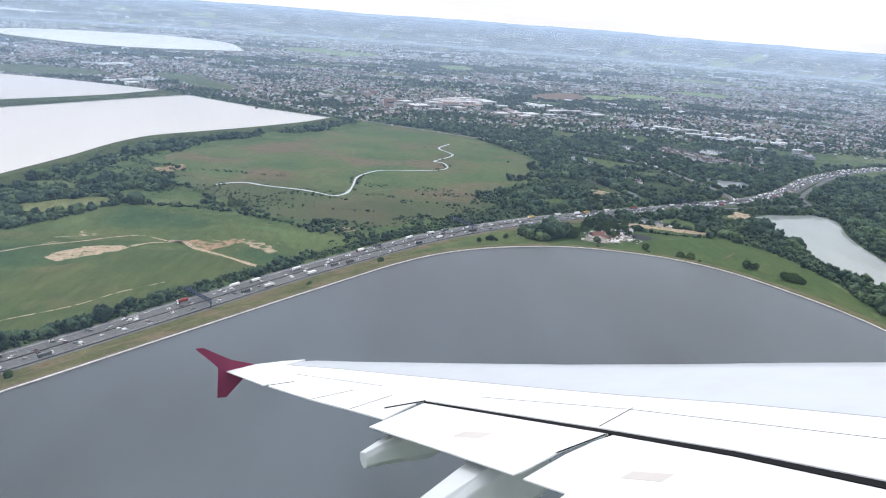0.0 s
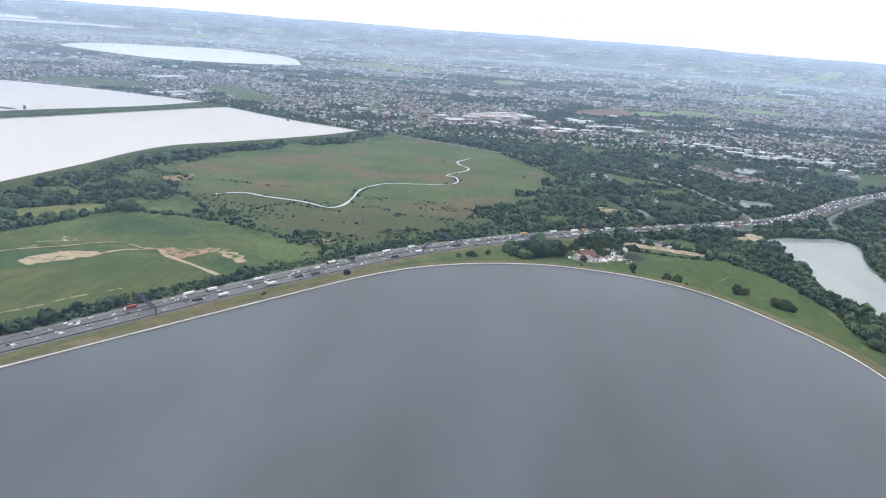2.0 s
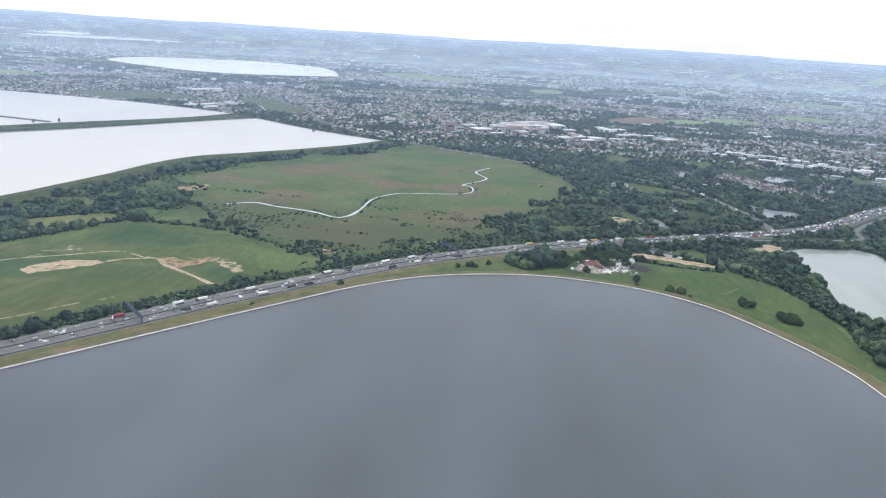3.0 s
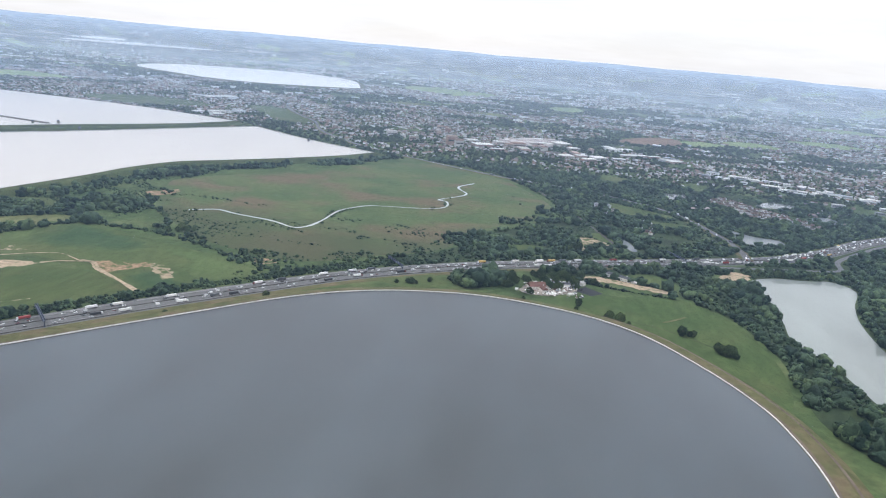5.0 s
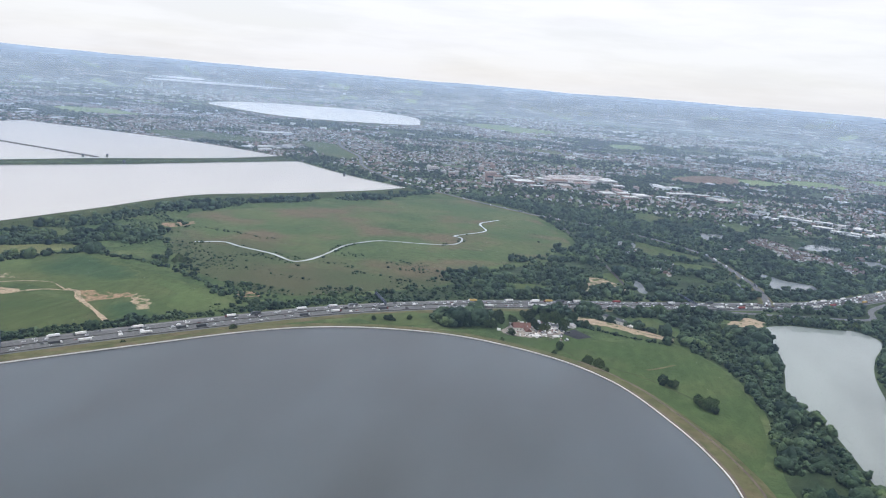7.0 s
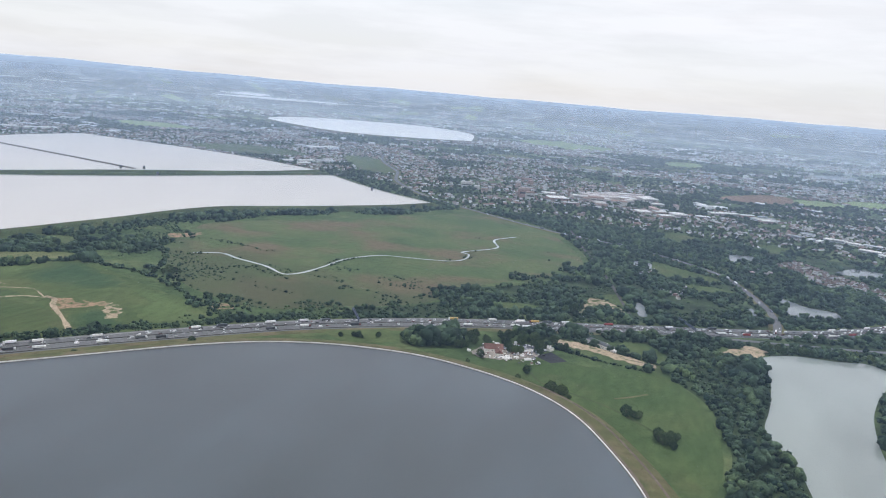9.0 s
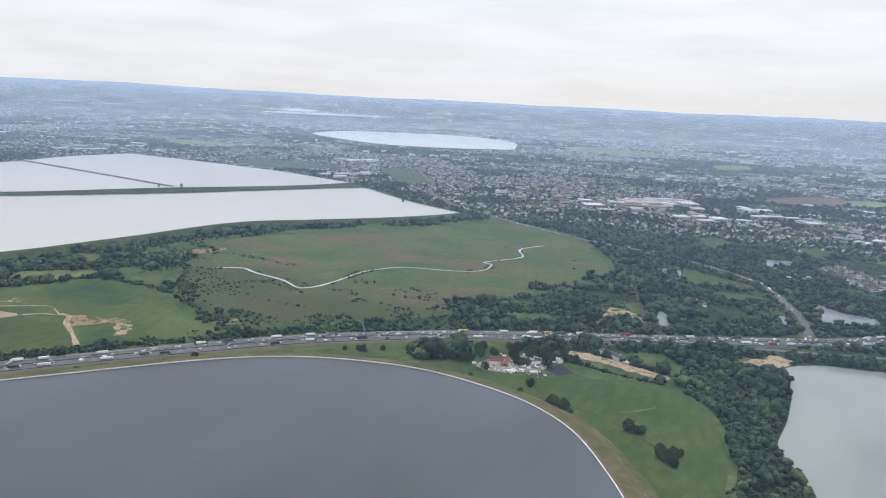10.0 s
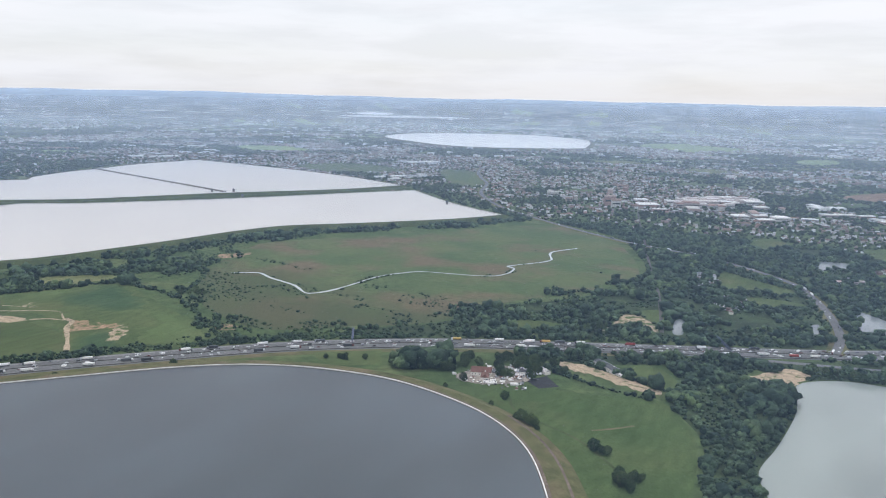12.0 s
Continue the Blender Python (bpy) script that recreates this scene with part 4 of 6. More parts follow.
# low scrub between the moor, the pastures and the motorway
scrub = (x < 100) & (y < 690) & (x > -225) & ((gap(x, y, ROAD) > 26) | (x > -70))
shrink = np.where(scrub & (gap(x, y, ROAD) > 17), 0.52, np.where(scrub, 0.68, 1.0))
rad, tall = rad * shrink, tall * shrink
lofty = inside(x, y, spline(WOODS[3][1], True, 4))
rad, tall = np.where(lofty, rad * 1.5 + 0.8, rad), np.where(lofty, tall * 1.4 + 1.5, tall)
close = np.hypot(x - 190, y - 80) < 690
forest("woodland", x[close], y[close], rad[close], tall[close], SHAPES_NEAR, LEAF, "dense dark green broadleaf woods and tree belts", seed=2)
forest("farther_woodland", x[~close], y[~close], rad[~close], tall[~close], SHAPES_HALF, LEAF, "dark green woods beyond the moor and motorway", seed=12)

# undergrowth between the trees
x, y = scatter(-440, 560, 420, 1190, 3.4, 15)
ok = in_view(x, y) & ~taken(x, y, 0.5)
x, y = x[ok], y[ok]
under = np.zeros(len(x), bool)
for i in (0, 1, 4, 5):
    under |= inside(x, y, spline(WOODS[i][1], True, 4))
keep = under & (field_noise(x, y, 14.0, 16) > 0.66)
x, y = x[keep], y[keep]
rad = 0.7 + 1.0 * rng.random(len(x)) ** 2
forest("undergrowth", x, y, rad, rad * 1.3, SHAPES_BUSH, LEAF, "low scrub and brambles between the trees", "scrub", 7)

# bushes filling the belt beside the motorway and the hedges
x, y = scatter(-345, 80, 140, 640, 2.6, 17)
g = gap(x, y, HEDGES[-2][0])
keep = (g < np.where(x < -70, 6.0, 3.0) + 5 * field_noise(x, y, 20.0, 18)) & (gap(x, y, ROAD) > 11.5) & (field_noise(x, y, 9.0, 19) > 0.22)
x, y = x[keep], y[keep]
rad = 0.8 + 1.3 * rng.random(len(x)) ** 2
forest("roadside_bushes", x, y, rad, rad * 1.5, SHAPES_HALF, LEAF, "thick belt of bushes beside the motorway", "bush", 8)

x, y = scatter(-320, 310, 480, 1010, 2.3, 23)
near_hedge = np.zeros(len(x), bool)
for line, half in HEDGES[:6]:
    near_hedge |= gap(x, y, line) < 0.9 + 1.2 * field_noise(x, y, 12.0, 24)
keep = near_hedge & (field_noise(x, y, 7.0, 25) > 0.18)
x, y = x[keep], y[keep]
rad = 0.8 + 0.9 * rng.random(len(x)) ** 2
forest("hedgerow_bushes", x, y, rad, rad * 1.4, SHAPES_HALF, LEAF, "dark clipped hedgerows between the fields", "hedge", 9)

# low bushes sprinkled over the rough side of the moor
x, y = scatter(-240, 150, 560, 1120, 3.6, 21)
on = inside(x, y, MOOR_EDGE) & (gap(x, y, RIVER) > 4)
rough_side = np.clip((780 - y - 0.10 * (x + 60)) / 120, 0.015, 1.25) * (0.3 + 0.9 * field_noise(x, y, 45.0, 33))
clumps = 0.65 * field_noise(x * 0.45, y * 1.5, 22.0, 31) + 0.35 * field_noise(x * 0.6, y * 1.3, 8.0, 35)
rank = np.argsort(np.argsort(clumps)) / len(clumps)
keep = on & (rank > 1 - 0.48 * rough_side) & (rng.random(len(x)) < 0.66)
x, y = x[keep], y[keep]
rad = 0.6 + 1.2 * rng.random(len(x)) ** 2
forest("bushes", x, y, rad, rad * 1.3, SHAPES_MID, LEAF, "dark scattered bushes on the moor", "bush", 3)
x, y = scatter(-185, 35, 670, 1015, 3.0, 22)
g = gap(x, y, RIVER)
keep = (g > 2.8) & (g < 4.6) & (field_noise(x, y, 16.0, 37) > 0.66)
x, y = x[keep], y[keep]
rad = rng.uniform(0.8, 1.8, len(x))
forest("riverside_bushes", x, y, rad, rad * 1.4, SHAPES_MID, LEAF, "dark bushes along the river bank", "bush", 4)

# trees among the houses, then woods and hedges out to the hills
def built_up(x, y):
    """Where the houses of the town and the suburbs stand close."""
    built = 0.5 * field_noise(x * 0.7, y, 150.0, 63) + 0.5 * field_noise(x * 0.6, y * 1.2, 50.0, 64)
    town = np.clip(1.15 - np.abs(y - 1750 - 0.15 * x) / 1100, 0, 1)
    return built + 0.19 * town - 0.63


x, y = scatter(-1000, 1300, 1180, 1720, 8.7, 41)
x2, y2 = scatter(-1900, 1800, 1720, 2600, 14.0, 42)
x3, y3 = scatter(-2000, -1000, 800, 1720, 12.5, 45)
x, y = np.r_[x, x2, x3], np.r_[y, y2, y3]
ok = in_view(x, y)
x, y = x[ok], y[ok]
green = 0.6 * field_noise(x, y, 90.0, 43) + 0.4 * field_noise(x, y, 24.0, 44)
dense = built_up(x, y) > 0
keep = ~taken(x, y, 2) & (green > 0.30) & ((y > 1180) | (x < -1060)) & (rng.random(len(x)) < np.where(dense, np.where(y < 1420, 0.92, 0.70), 0.95))
x, y, dense = x[keep], y[keep], dense[keep]
rad = (2.3 + 2.8 * rng.random(len(x)) ** 1.5) * np.where((y > 1720) | (x < -1000), 1.4, 1.0) * np.where(dense, 0.8, 1.0)
forest("town_trees", x, y, rad, rad * rng.uniform(1.0, 1.4, len(x)) * np.where(y > 1720, 0.8, 1.0), SHAPES_MID, LEAF_FAR, "dark green trees between the houses of a town", "trees", 5)
x, y = scatter(-4400, 3600, 1300, 4560, 17.0, 51)
r = np.hypot(x - CENTRE[0], y - CENTRE[1])
ok = in_view(x, y) & (r < 4620) & ((y > 2600) | (x < -1900))
x, y = x[ok], y[ok]
green = 0.5 * field_noise(x, y, 260.0, 53) + 0.5 * field_noise(x, y, 70.0, 54)
turn = np.arctan2(x - CENTRE[0], y - CENTRE[1])
lines = 0.6 * field_noise(turn * 4400, ground_height(x, y) * 16, 150.0, 55) + 0.4 * field_noise(turn * 4400, ground_height(x, y) * 16, 50.0, 56)
suburb = 0.6 * field_noise(x, y, 300.0, 68) + 0.4 * field_noise(x, y, 80.0, 69) > 0.47 + 0.05 * (x > -300)
green = np.where(np.hypot(x - CENTRE[0], y - CENTRE[1]) > 4080, lines - 0.03, np.where(suburb, green - 0.09, green + 0.05))
keep = ~taken(x, y, 4) & ~inside(x, y, FARAWAY) & (green > 0.46) & (np.hypot(x - CENTRE[0], y - CENTRE[1]) < 4440)
x, y = x[keep], y[keep]
rad = rng.uniform(3.8, 9.0, len(x))
forest("far_woodland", x, y, rad, rng.uniform(3.5, 8.0, len(x)), SHAPES_FAR, LEAF_FAR, "distant hazy woods and hedgerows", "woodland", 6, ground_height(x, y))


# ---- houses ----
def house_shape(long, deep, wall, ridge):
    """Walls and a gabled roof with eaves, as two lists of points and faces on z = 0."""
    a, b = long / 2, deep / 2
    wv = [(-a, -b, -0.2), (a, -b, -0.2), (a, b, -0.2), (-a, b, -0.2), (-a, -b, wall), (a, -b, wall), (a, b, wall), (-a, b, wall), (-a, 0, ridge - 0.05), (a, 0, ridge - 0.05)]
    wf = [(0, 1, 5, 4), (2, 3, 7, 6), (1, 2, 6), (1, 6, 9), (1, 9, 5), (3, 0, 4), (3, 4, 8), (3, 8, 7)]
    e = 0.14
    rv = [(-a - e, -b - e, wall - 0.1), (a + e, -b - e, wall - 0.1), (a + e, b + e, wall - 0.1), (-a - e, b + e, wall - 0.1), (-a - e, 0, ridge), (a + e, 0, ridge)]
    rf = [(0, 1, 5, 4), (2, 3, 4, 5), (0, 4, 3), (1, 2, 5)]
    return wv, wf, rv, rf


HOUSE_KINDS = [house_shape(*k) for k in ((3.8, 3.3, 2.4, 3.6), (5.6, 3.3, 2.4, 3.6), (3.8, 3.3, 1.4, 2.5), (10.5, 3.4, 2.4, 3.6), (4.6, 4.0, 2.6, 4.1))]
x, y = scatter(-2100, 1700, 800, 2650, 8.4, 61)
ok = in_view(x, y) & ((y > 1185) | (x < -1080) | ((x > 330) & (x - 330 > (1185 - y) * 0.9)))
x, y = x[ok], y[ok]
keep = ~taken(x, y, 2) & (built_up(x, y) > 0) & (rng.random(len(x)) < np.clip(0.10 + (y - 1190) / 700, 0.10, 0.47))
x, y = x[keep], y[keep]
order = np.argsort(np.hypot(x - 190, y - 80))
x, y = x[order], y[order]
yaw = np.round(field_noise(x, y, 170.0, 65) * 9) * 0.35 + (rng.random(len(x)) < 0.3) * math.pi / 2
sort = rng.integers(0, len(HOUSE_KINDS), len(x))
FIRST = 80
hx, hy = scatter(-4200, 2900, 1300, 4560, 15.0, 67)
ok = in_view(hx, hy) & ((hy > 2500) | (hx < -2000))
hx, hy = hx[ok], hy[ok]
far_town = 0.6 * field_noise(hx, hy, 300.0, 68) + 0.4 * field_noise(hx, hy, 80.0, 69)
hr = np.hypot(hx - CENTRE[0], hy - CENTRE[1])
ok = ~taken(hx, hy, 4) & ~inside(hx, hy, FARAWAY) & (far_town > 0.47 + 0.05 * (hx > -300)) & (rng.random(len(hx)) < np.clip(0.62 - (hr - 2500) / 3000, 0.10, 0.6)) & (hr < 4420)
hx, hy = hx[ok], hy[ok]
x, y = np.r_[x, hx], np.r_[y, hy]
yaw = np.r_[yaw, rng.integers(0, 4, len(hx)) * 0.4]
sort = np.r_[sort, rng.integers(0, len(HOUSE_KINDS), len(hx))]
HOUSE_MESHES = []
for wv, wf, rv, rf in HOUSE_KINDS:
    pair = []
    for n, v, f, m in (("wall", wv, wf, WALLS_ONE), ("roof", rv, rf, ROOF_ONE)):
        me = bpy.data.meshes.new(n)
        me.from_pydata(v, [], f)
        me.materials.append(m)
        pair.append(me)
    HOUSE_MESHES.append(pair)
ESTATE_ROOFS = {}
ESTATE_TILE = banded("estate_roof", [(0.13, 0.098, 0.092), (0.165, 0.125, 0.115), (0.11, 0.09, 0.086), (0.28, 0.27, 0.28), (0.14, 0.105, 0.10)], "object", 0.85)
HOUSE_WORDS = ["small square brick house under a tiled roof", "long brick house under a tiled roof", "low bungalow with a tiled roof", "terrace of joined houses under one roof", "tall house with a steep tiled roof"]
for i in range(min(FIRST, len(x))):
    base = new("house")
    base.matrix_world = pose(x[i], y[i], 0, 0, 0, math.degrees(yaw[i]))
    tagged(base, HOUSE_WORDS[sort[i]], "house", "houses of the town")
    for n, me in zip(("wall", "roof"), HOUSE_MESHES[sort[i]]):
        new(n, me).parent = base
ESTATE = spline([(340, 1088), (364, 1125), (397, 1076), (434, 1034), (453, 982), (441, 970), (412, 1001), (380, 1004), (362, 1058)], True, 5)
ex, ey = scatter(330, 460, 965, 1130, 7.0, 77)
ok = inside(ex, ey, ESTATE)
for i, (a, b) in enumerate(zip(ex[ok], ey[ok])):
    kind = i % 3
    base = new("house")
    base.matrix_world = pose(a, b, 0.1, 0, 0, -38 + 90 * (i % 2))
    tagged(base, "brick estate house under a red-brown tiled roof", "house", "houses of the estate")
    for n, me in zip(("wall", "roof"), HOUSE_MESHES[kind]):
        if n == "roof":
            if kind not in ESTATE_ROOFS:
                ESTATE_ROOFS[kind] = me.copy()
                ESTATE_ROOFS[kind].materials[0] = ESTATE_TILE
            me = ESTATE_ROOFS[kind]
        new(n, me).parent = base
ex, ey = scatter(330, 460, 965, 1130, 4.6, 78)
ok = inside(ex, ey, ESTATE) & (rng.random(len(ex)) < 0.55)
ex, ey = ex[ok], ey[ok]
erad = 0.9 + 1.2 * rng.random(len(ex))
forest("garden_trees", ex, ey, erad, erad * 1.6, SHAPES_MID, LEAF, "small dark trees in the gardens of the estate", "trees", 13)
FAR_WALLS = banded("far_house_walls", [(0.76, 0.75, 0.74), (0.36, 0.29, 0.26), (0.60, 0.57, 0.54), (0.26, 0.20, 0.17)], "island", 0.85)
FAR_TILES = banded("far_house_roofs", [(0.22, 0.18, 0.17), (0.32, 0.31, 0.31), (0.18, 0.15, 0.14), (0.50, 0.49, 0.48)], "island", 0.85)
beyond = (y > 2500) | (x < -2000)
later = np.arange(len(x)) >= FIRST
for which, pick, name, material, label in ((0, ~beyond, "house_walls", WALLS, "walls of the many houses of a town"), (2, ~beyond, "house_roofs", ROOF, "tiled roofs of the many houses of a town"), (0, beyond, "far_house_walls", FAR_WALLS, "pale walls of far suburbs in the haze"), (2, beyond, "far_house_roofs", FAR_TILES, "pale roofs of far suburbs in the haze")):
    vs, ts, n = [], [], 0
    for kind, data in enumerate(HOUSE_KINDS):
        v, f = np.array(data[which]), data[which + 1]
        t = np.array([(q[0], q[i], q[i + 1]) for q in f for i in range(1, len(q) - 1)])
        s = np.nonzero((sort == kind) & later & pick)[0]
        big = np.where(beyond[s], 1.75, np.where(y[s] > 1900, 1.2, 1.0))[:, None]
        c, sn = np.cos(yaw[s])[:, None], np.sin(yaw[s])[:, None]
        vs.append(np.stack([(v[:, 0] * c - v[:, 1] * sn) * big + x[s][:, None], (v[:, 0] * sn + v[:, 1] * c) * big + y[s][:, None], v[:, 2] * big + ground_height(x[s], y[s])[:, None]], 2).reshape(-1, 3))
        ts.append((t[None] + (n + np.arange(len(s)) * len(v))[:, None, None]).reshape(-1, 3))
        n += len(s) * len(v)
    tagged(fast(name, np.concatenate(vs), np.concatenate(ts), material), label, "houses", kind="stuff")


# ---- larger buildings ----
def hall(x, y, long, deep, tall, turn, words, roof=SHED, wall=None, name="warehouse", category="warehouse", group="", ribs=True):
    """A hall or block: walls, a low pitched roof or parapet, a band of windows."""
    base = new(name)
    base.matrix_world = pose(x, y, 0, 0, 0, turn)
    tagged(base, words, category, group)
    bm = bmesh.new()
    box(bm, long, deep, tall)
    part("wall", bm, wall or roof, base)
    bm = bmesh.new()
    box(bm, long + 0.6, deep + 0.6, tall * 0.16, (0, 0, tall), taper=0.72 if ribs else 0.99)
    part("roof", bm, roof, base)
    bm = bmesh.new()
    for s in (-1, 1):
        box(bm, long * 0.92, 0.1, tall * 0.18, (0, s * (deep / 2 + 0.02), tall * 0.5))
    part("window_band", bm, GLASSY, base)
    return base


r = random.Random(3)
for px_, py_, n, spread, size, ang, kind in (
    (242, 1566, 4, 35, 40, -42, "shed"),
    (317, 1495, 4, 40, 22, -42, "shed"), (370, 1345, 3, 50, 18, -30, "shed"), (430, 1300, 3, 50, 18, -30, "shed"), (520, 1290, 4, 70, 20, -20, "shed"), (620, 1260, 4, 80, 20, -10, "shed"),
    (-720, 1793, 3, 40, 60, 15, "shed"), (-500, 1508, 5, 60, 26, 10, "shed"), (-750, 3160, 3, 60, 60, 0, "shed"), (-100, 1395, 5, 35, 18, 30, "block"), (-160, 1410, 4, 40, 18, 30, "block"),
    (130, 1480, 6, 90, 24, 25, "block"), (180, 1400, 5, 60, 22, 10, "shed"), (-60, 1600, 5, 90, 20, 20, "block"), (400, 1700, 5, 160, 16, -20, "shed"), (700, 1560, 6, 160, 20, 0, "shed"),
    (860, 2050, 5, 160, 26, 5, "shed"), (-1250, 1560, 7, 180, 46, 10, "shed"), (-1500, 1800, 7, 260, 50, 15, "shed"), (-1300, 2150, 7, 320, 50, 10, "shed"), (-300, 1900, 5, 200, 24, 20, "shed"),
    (100, 2000, 5, 260, 18, 10, "shed"), (300, 2450, 5, 380, 24, 5, "shed"), (-450, 2700, 5, 300, 30, 0, "shed"), (800, 2700, 6, 400, 34, 0, "shed"), (-1900, 2500, 8, 500, 70, 10, "shed"), (-2200, 3100, 7, 600, 80, 0, "shed"),
    (-300, 3350, 8, 500, 70, 0, "shed"), (-1500, 3500, 9, 700, 100, 5, "shed"), (500, 3500, 10, 800, 110, 0, "shed"), (1500, 3500, 8, 600, 110, 0, "shed"), (-2600, 3000, 9, 600, 90, 0, "shed"), (-600, 3850, 9, 900, 120, 0, "shed"), (1000, 3900, 8, 900, 130, 0, "shed"), (1300, 3000, 6, 400, 70, 0, "shed"), (240, 845, 3, 14, 6, 10, "block"), (205, 955, 3, 14, 7, 30, "shed"), (350, 1050, 6, 60, 7, 20, "block"), (560, 1150, 4, 60, 20, 0, "shed"),
):
    for i in range(n):
        a, b = px_ + r.uniform(-1, 1) * spread, py_ + r.uniform(-1, 1) * spread * 0.8
        t1 = taken(np.array([a]), np.array([b]), 6)[0]
        l = size * r.uniform(0.5, 1.15)
        if t1:
            continue
        if kind == "block":
            hall(a, b, l, l * r.uniform(0.4, 0.7), r.uniform(4.5, 9) if size > 10 else 2.5, ang + r.choice([0, 90]), "brick block of several storeys with window bands", BRICK, BRICK, "apartment_block", "block", "blocks in the town", False)
        else:
            hall(a, b, l, l * r.uniform(0.3, 0.6), r.uniform(3, 5), ang + r.choice([0, 0, 90]), "pale metal-roofed warehouse among trees", group="warehouses")

mall = random.Random(31)
for a, b, l, w in ((66, 1572, 120, 18), (58, 1538, 112, 20), (50, 1500, 112, 20), (66, 1466, 90, 18)):
    d = -l / 2
    while d < l / 2:
        step = mall.uniform(9, 24)
        x, y = a + (d + step / 2) * math.cos(radians(33)), b + (d + step / 2) * math.sin(radians(33))
        hall(x, y, step * 0.97, w * mall.uniform(0.6, 1.0), mall.uniform(3.6, 6.4), 33 + mall.choice([0, 0, 0, 90]) * (step > 14 and w > 19), "brick and pale-roofed part of a shopping centre", mall.choice([PINKISH, PINKISH, CONCRETE, BRICK, SHED]), mall.choice([BRICK, PINKISH]), "shopping_hall", "shopping hall", "shopping halls in the town", False)
        d += step
for a, b, l, w, h in ((-12, 1420, 34, 26, 4), (20, 1382, 24, 8, 3), (-40, 1470, 22, 16, 4), (140, 1388, 22, 20, 4), (165, 1404, 20, 16, 5), (195, 1402, 24, 20, 5), (150, 1500, 22, 14, 5), (126, 1564, 30, 22, 5), (180, 1372, 24, 14, 4), (250, 1490, 24, 14, 4), (272, 1506, 30, 12, 4), (300, 1512, 24, 10, 4), (330, 1470, 20, 14, 4)):
    hall(a, b, l, w, h, 33, "pale flat-roofed store in the town centre", CONCRETE, BRICK, "store", "store", "stores in the town", False)
for a, b, l, w in ((-2683, 1981, 90, 40), (-1999, 1574, 60, 30), (-1911, 1635, 52, 26), (-2360, 2054, 44, 20), (-2322, 2254, 46, 20), (-2050, 2229, 60, 30), (-1649, 1737, 40, 16), (-1552, 1771, 52, 12), (-1350, 1411, 36, 16), (-1293, 1470, 44, 18), (-1310, 1440, 30, 14), (-720, 1800, 80, 24), (-568, 1485, 34, 14), (-545, 1440, 26, 12), (-590, 1450, 22, 12)):
    hall(a, b, l, w, 4.5, 35 if a > -400 else 62, "large white-roofed shed at the edge of the town", CONCRETE, CONCRETE, group="white sheds", ribs=False)
unit = random.Random(37)
for a, b in ((414, 1356), (430, 1350), (447, 1345), (466, 1342), (482, 1339), (499, 1332), (515, 1322), (530, 1312), (536, 1276), (520, 1262), (503, 1258), (486, 1270), (470, 1284), (455, 1297), (550, 1298), (562, 1266), (585, 1252), (604, 1262)):
    hall(a + unit.uniform(-4, 4), b + unit.uniform(-4, 4), unit.uniform(9, 21), unit.uniform(6, 12), unit.uniform(2.8, 4.2), -18 + unit.choice([0, 0, 90]) + unit.uniform(-6, 6), "white or grey roofed industrial unit behind trees", unit.choice([CONCRETE, CONCRETE, SHED]), SHED, group="industrial units", ribs=False)
hall(-64, 1385, 18, 10, 15, 33, "tall grey-brown block of flats over the town", BRICK, BRICK, "apartment_block", "block", "blocks in the town", False)
hall(-48, 1370, 14, 10, 12, 33, "tall grey-brown block of flats over the town", BRICK, BRICK, "apartment_block", "block", "blocks in the town", False)
CAR_PARK = plain("car_park", (0.26, 0.25, 0.25), 0.9, spread=0.15)
tagged(sheet("car_park", np.array([(-30, 1400), (10, 1440), (70, 1470), (100, 1440), (60, 1390), (0, 1360)], float), 0.2, CAR_PARK), "grey car park before the shopping halls", "car park", kind="structure")


# ---- valve towers in the reservoirs ----
def valve_tower(x, y, size):
    base = new("valve_tower")
    base.matrix_world = pose(x, y, 4.3, 0, 0, 30)
    tagged(base, "small dark valve tower standing in the reservoir", "tower", "valve towers")
    bm = bmesh.new()
    tube(bm, size * 0.5, size * 0.45, (0, 0, -1), (0, 0, size), 10)
    part("shaft", bm, STONE, base)
    bm = bmesh.new()
    tube(bm, size * 0.62, 0.1, (0, 0, size), (0, 0, size * 1.5), 10)
    part("roof", bm, NAVY, base)


for x, y in ((-648, 1058), (-625, 1085), (-560, 1045), (-262, 1196)):
    valve_tower(x, y, 4.0)


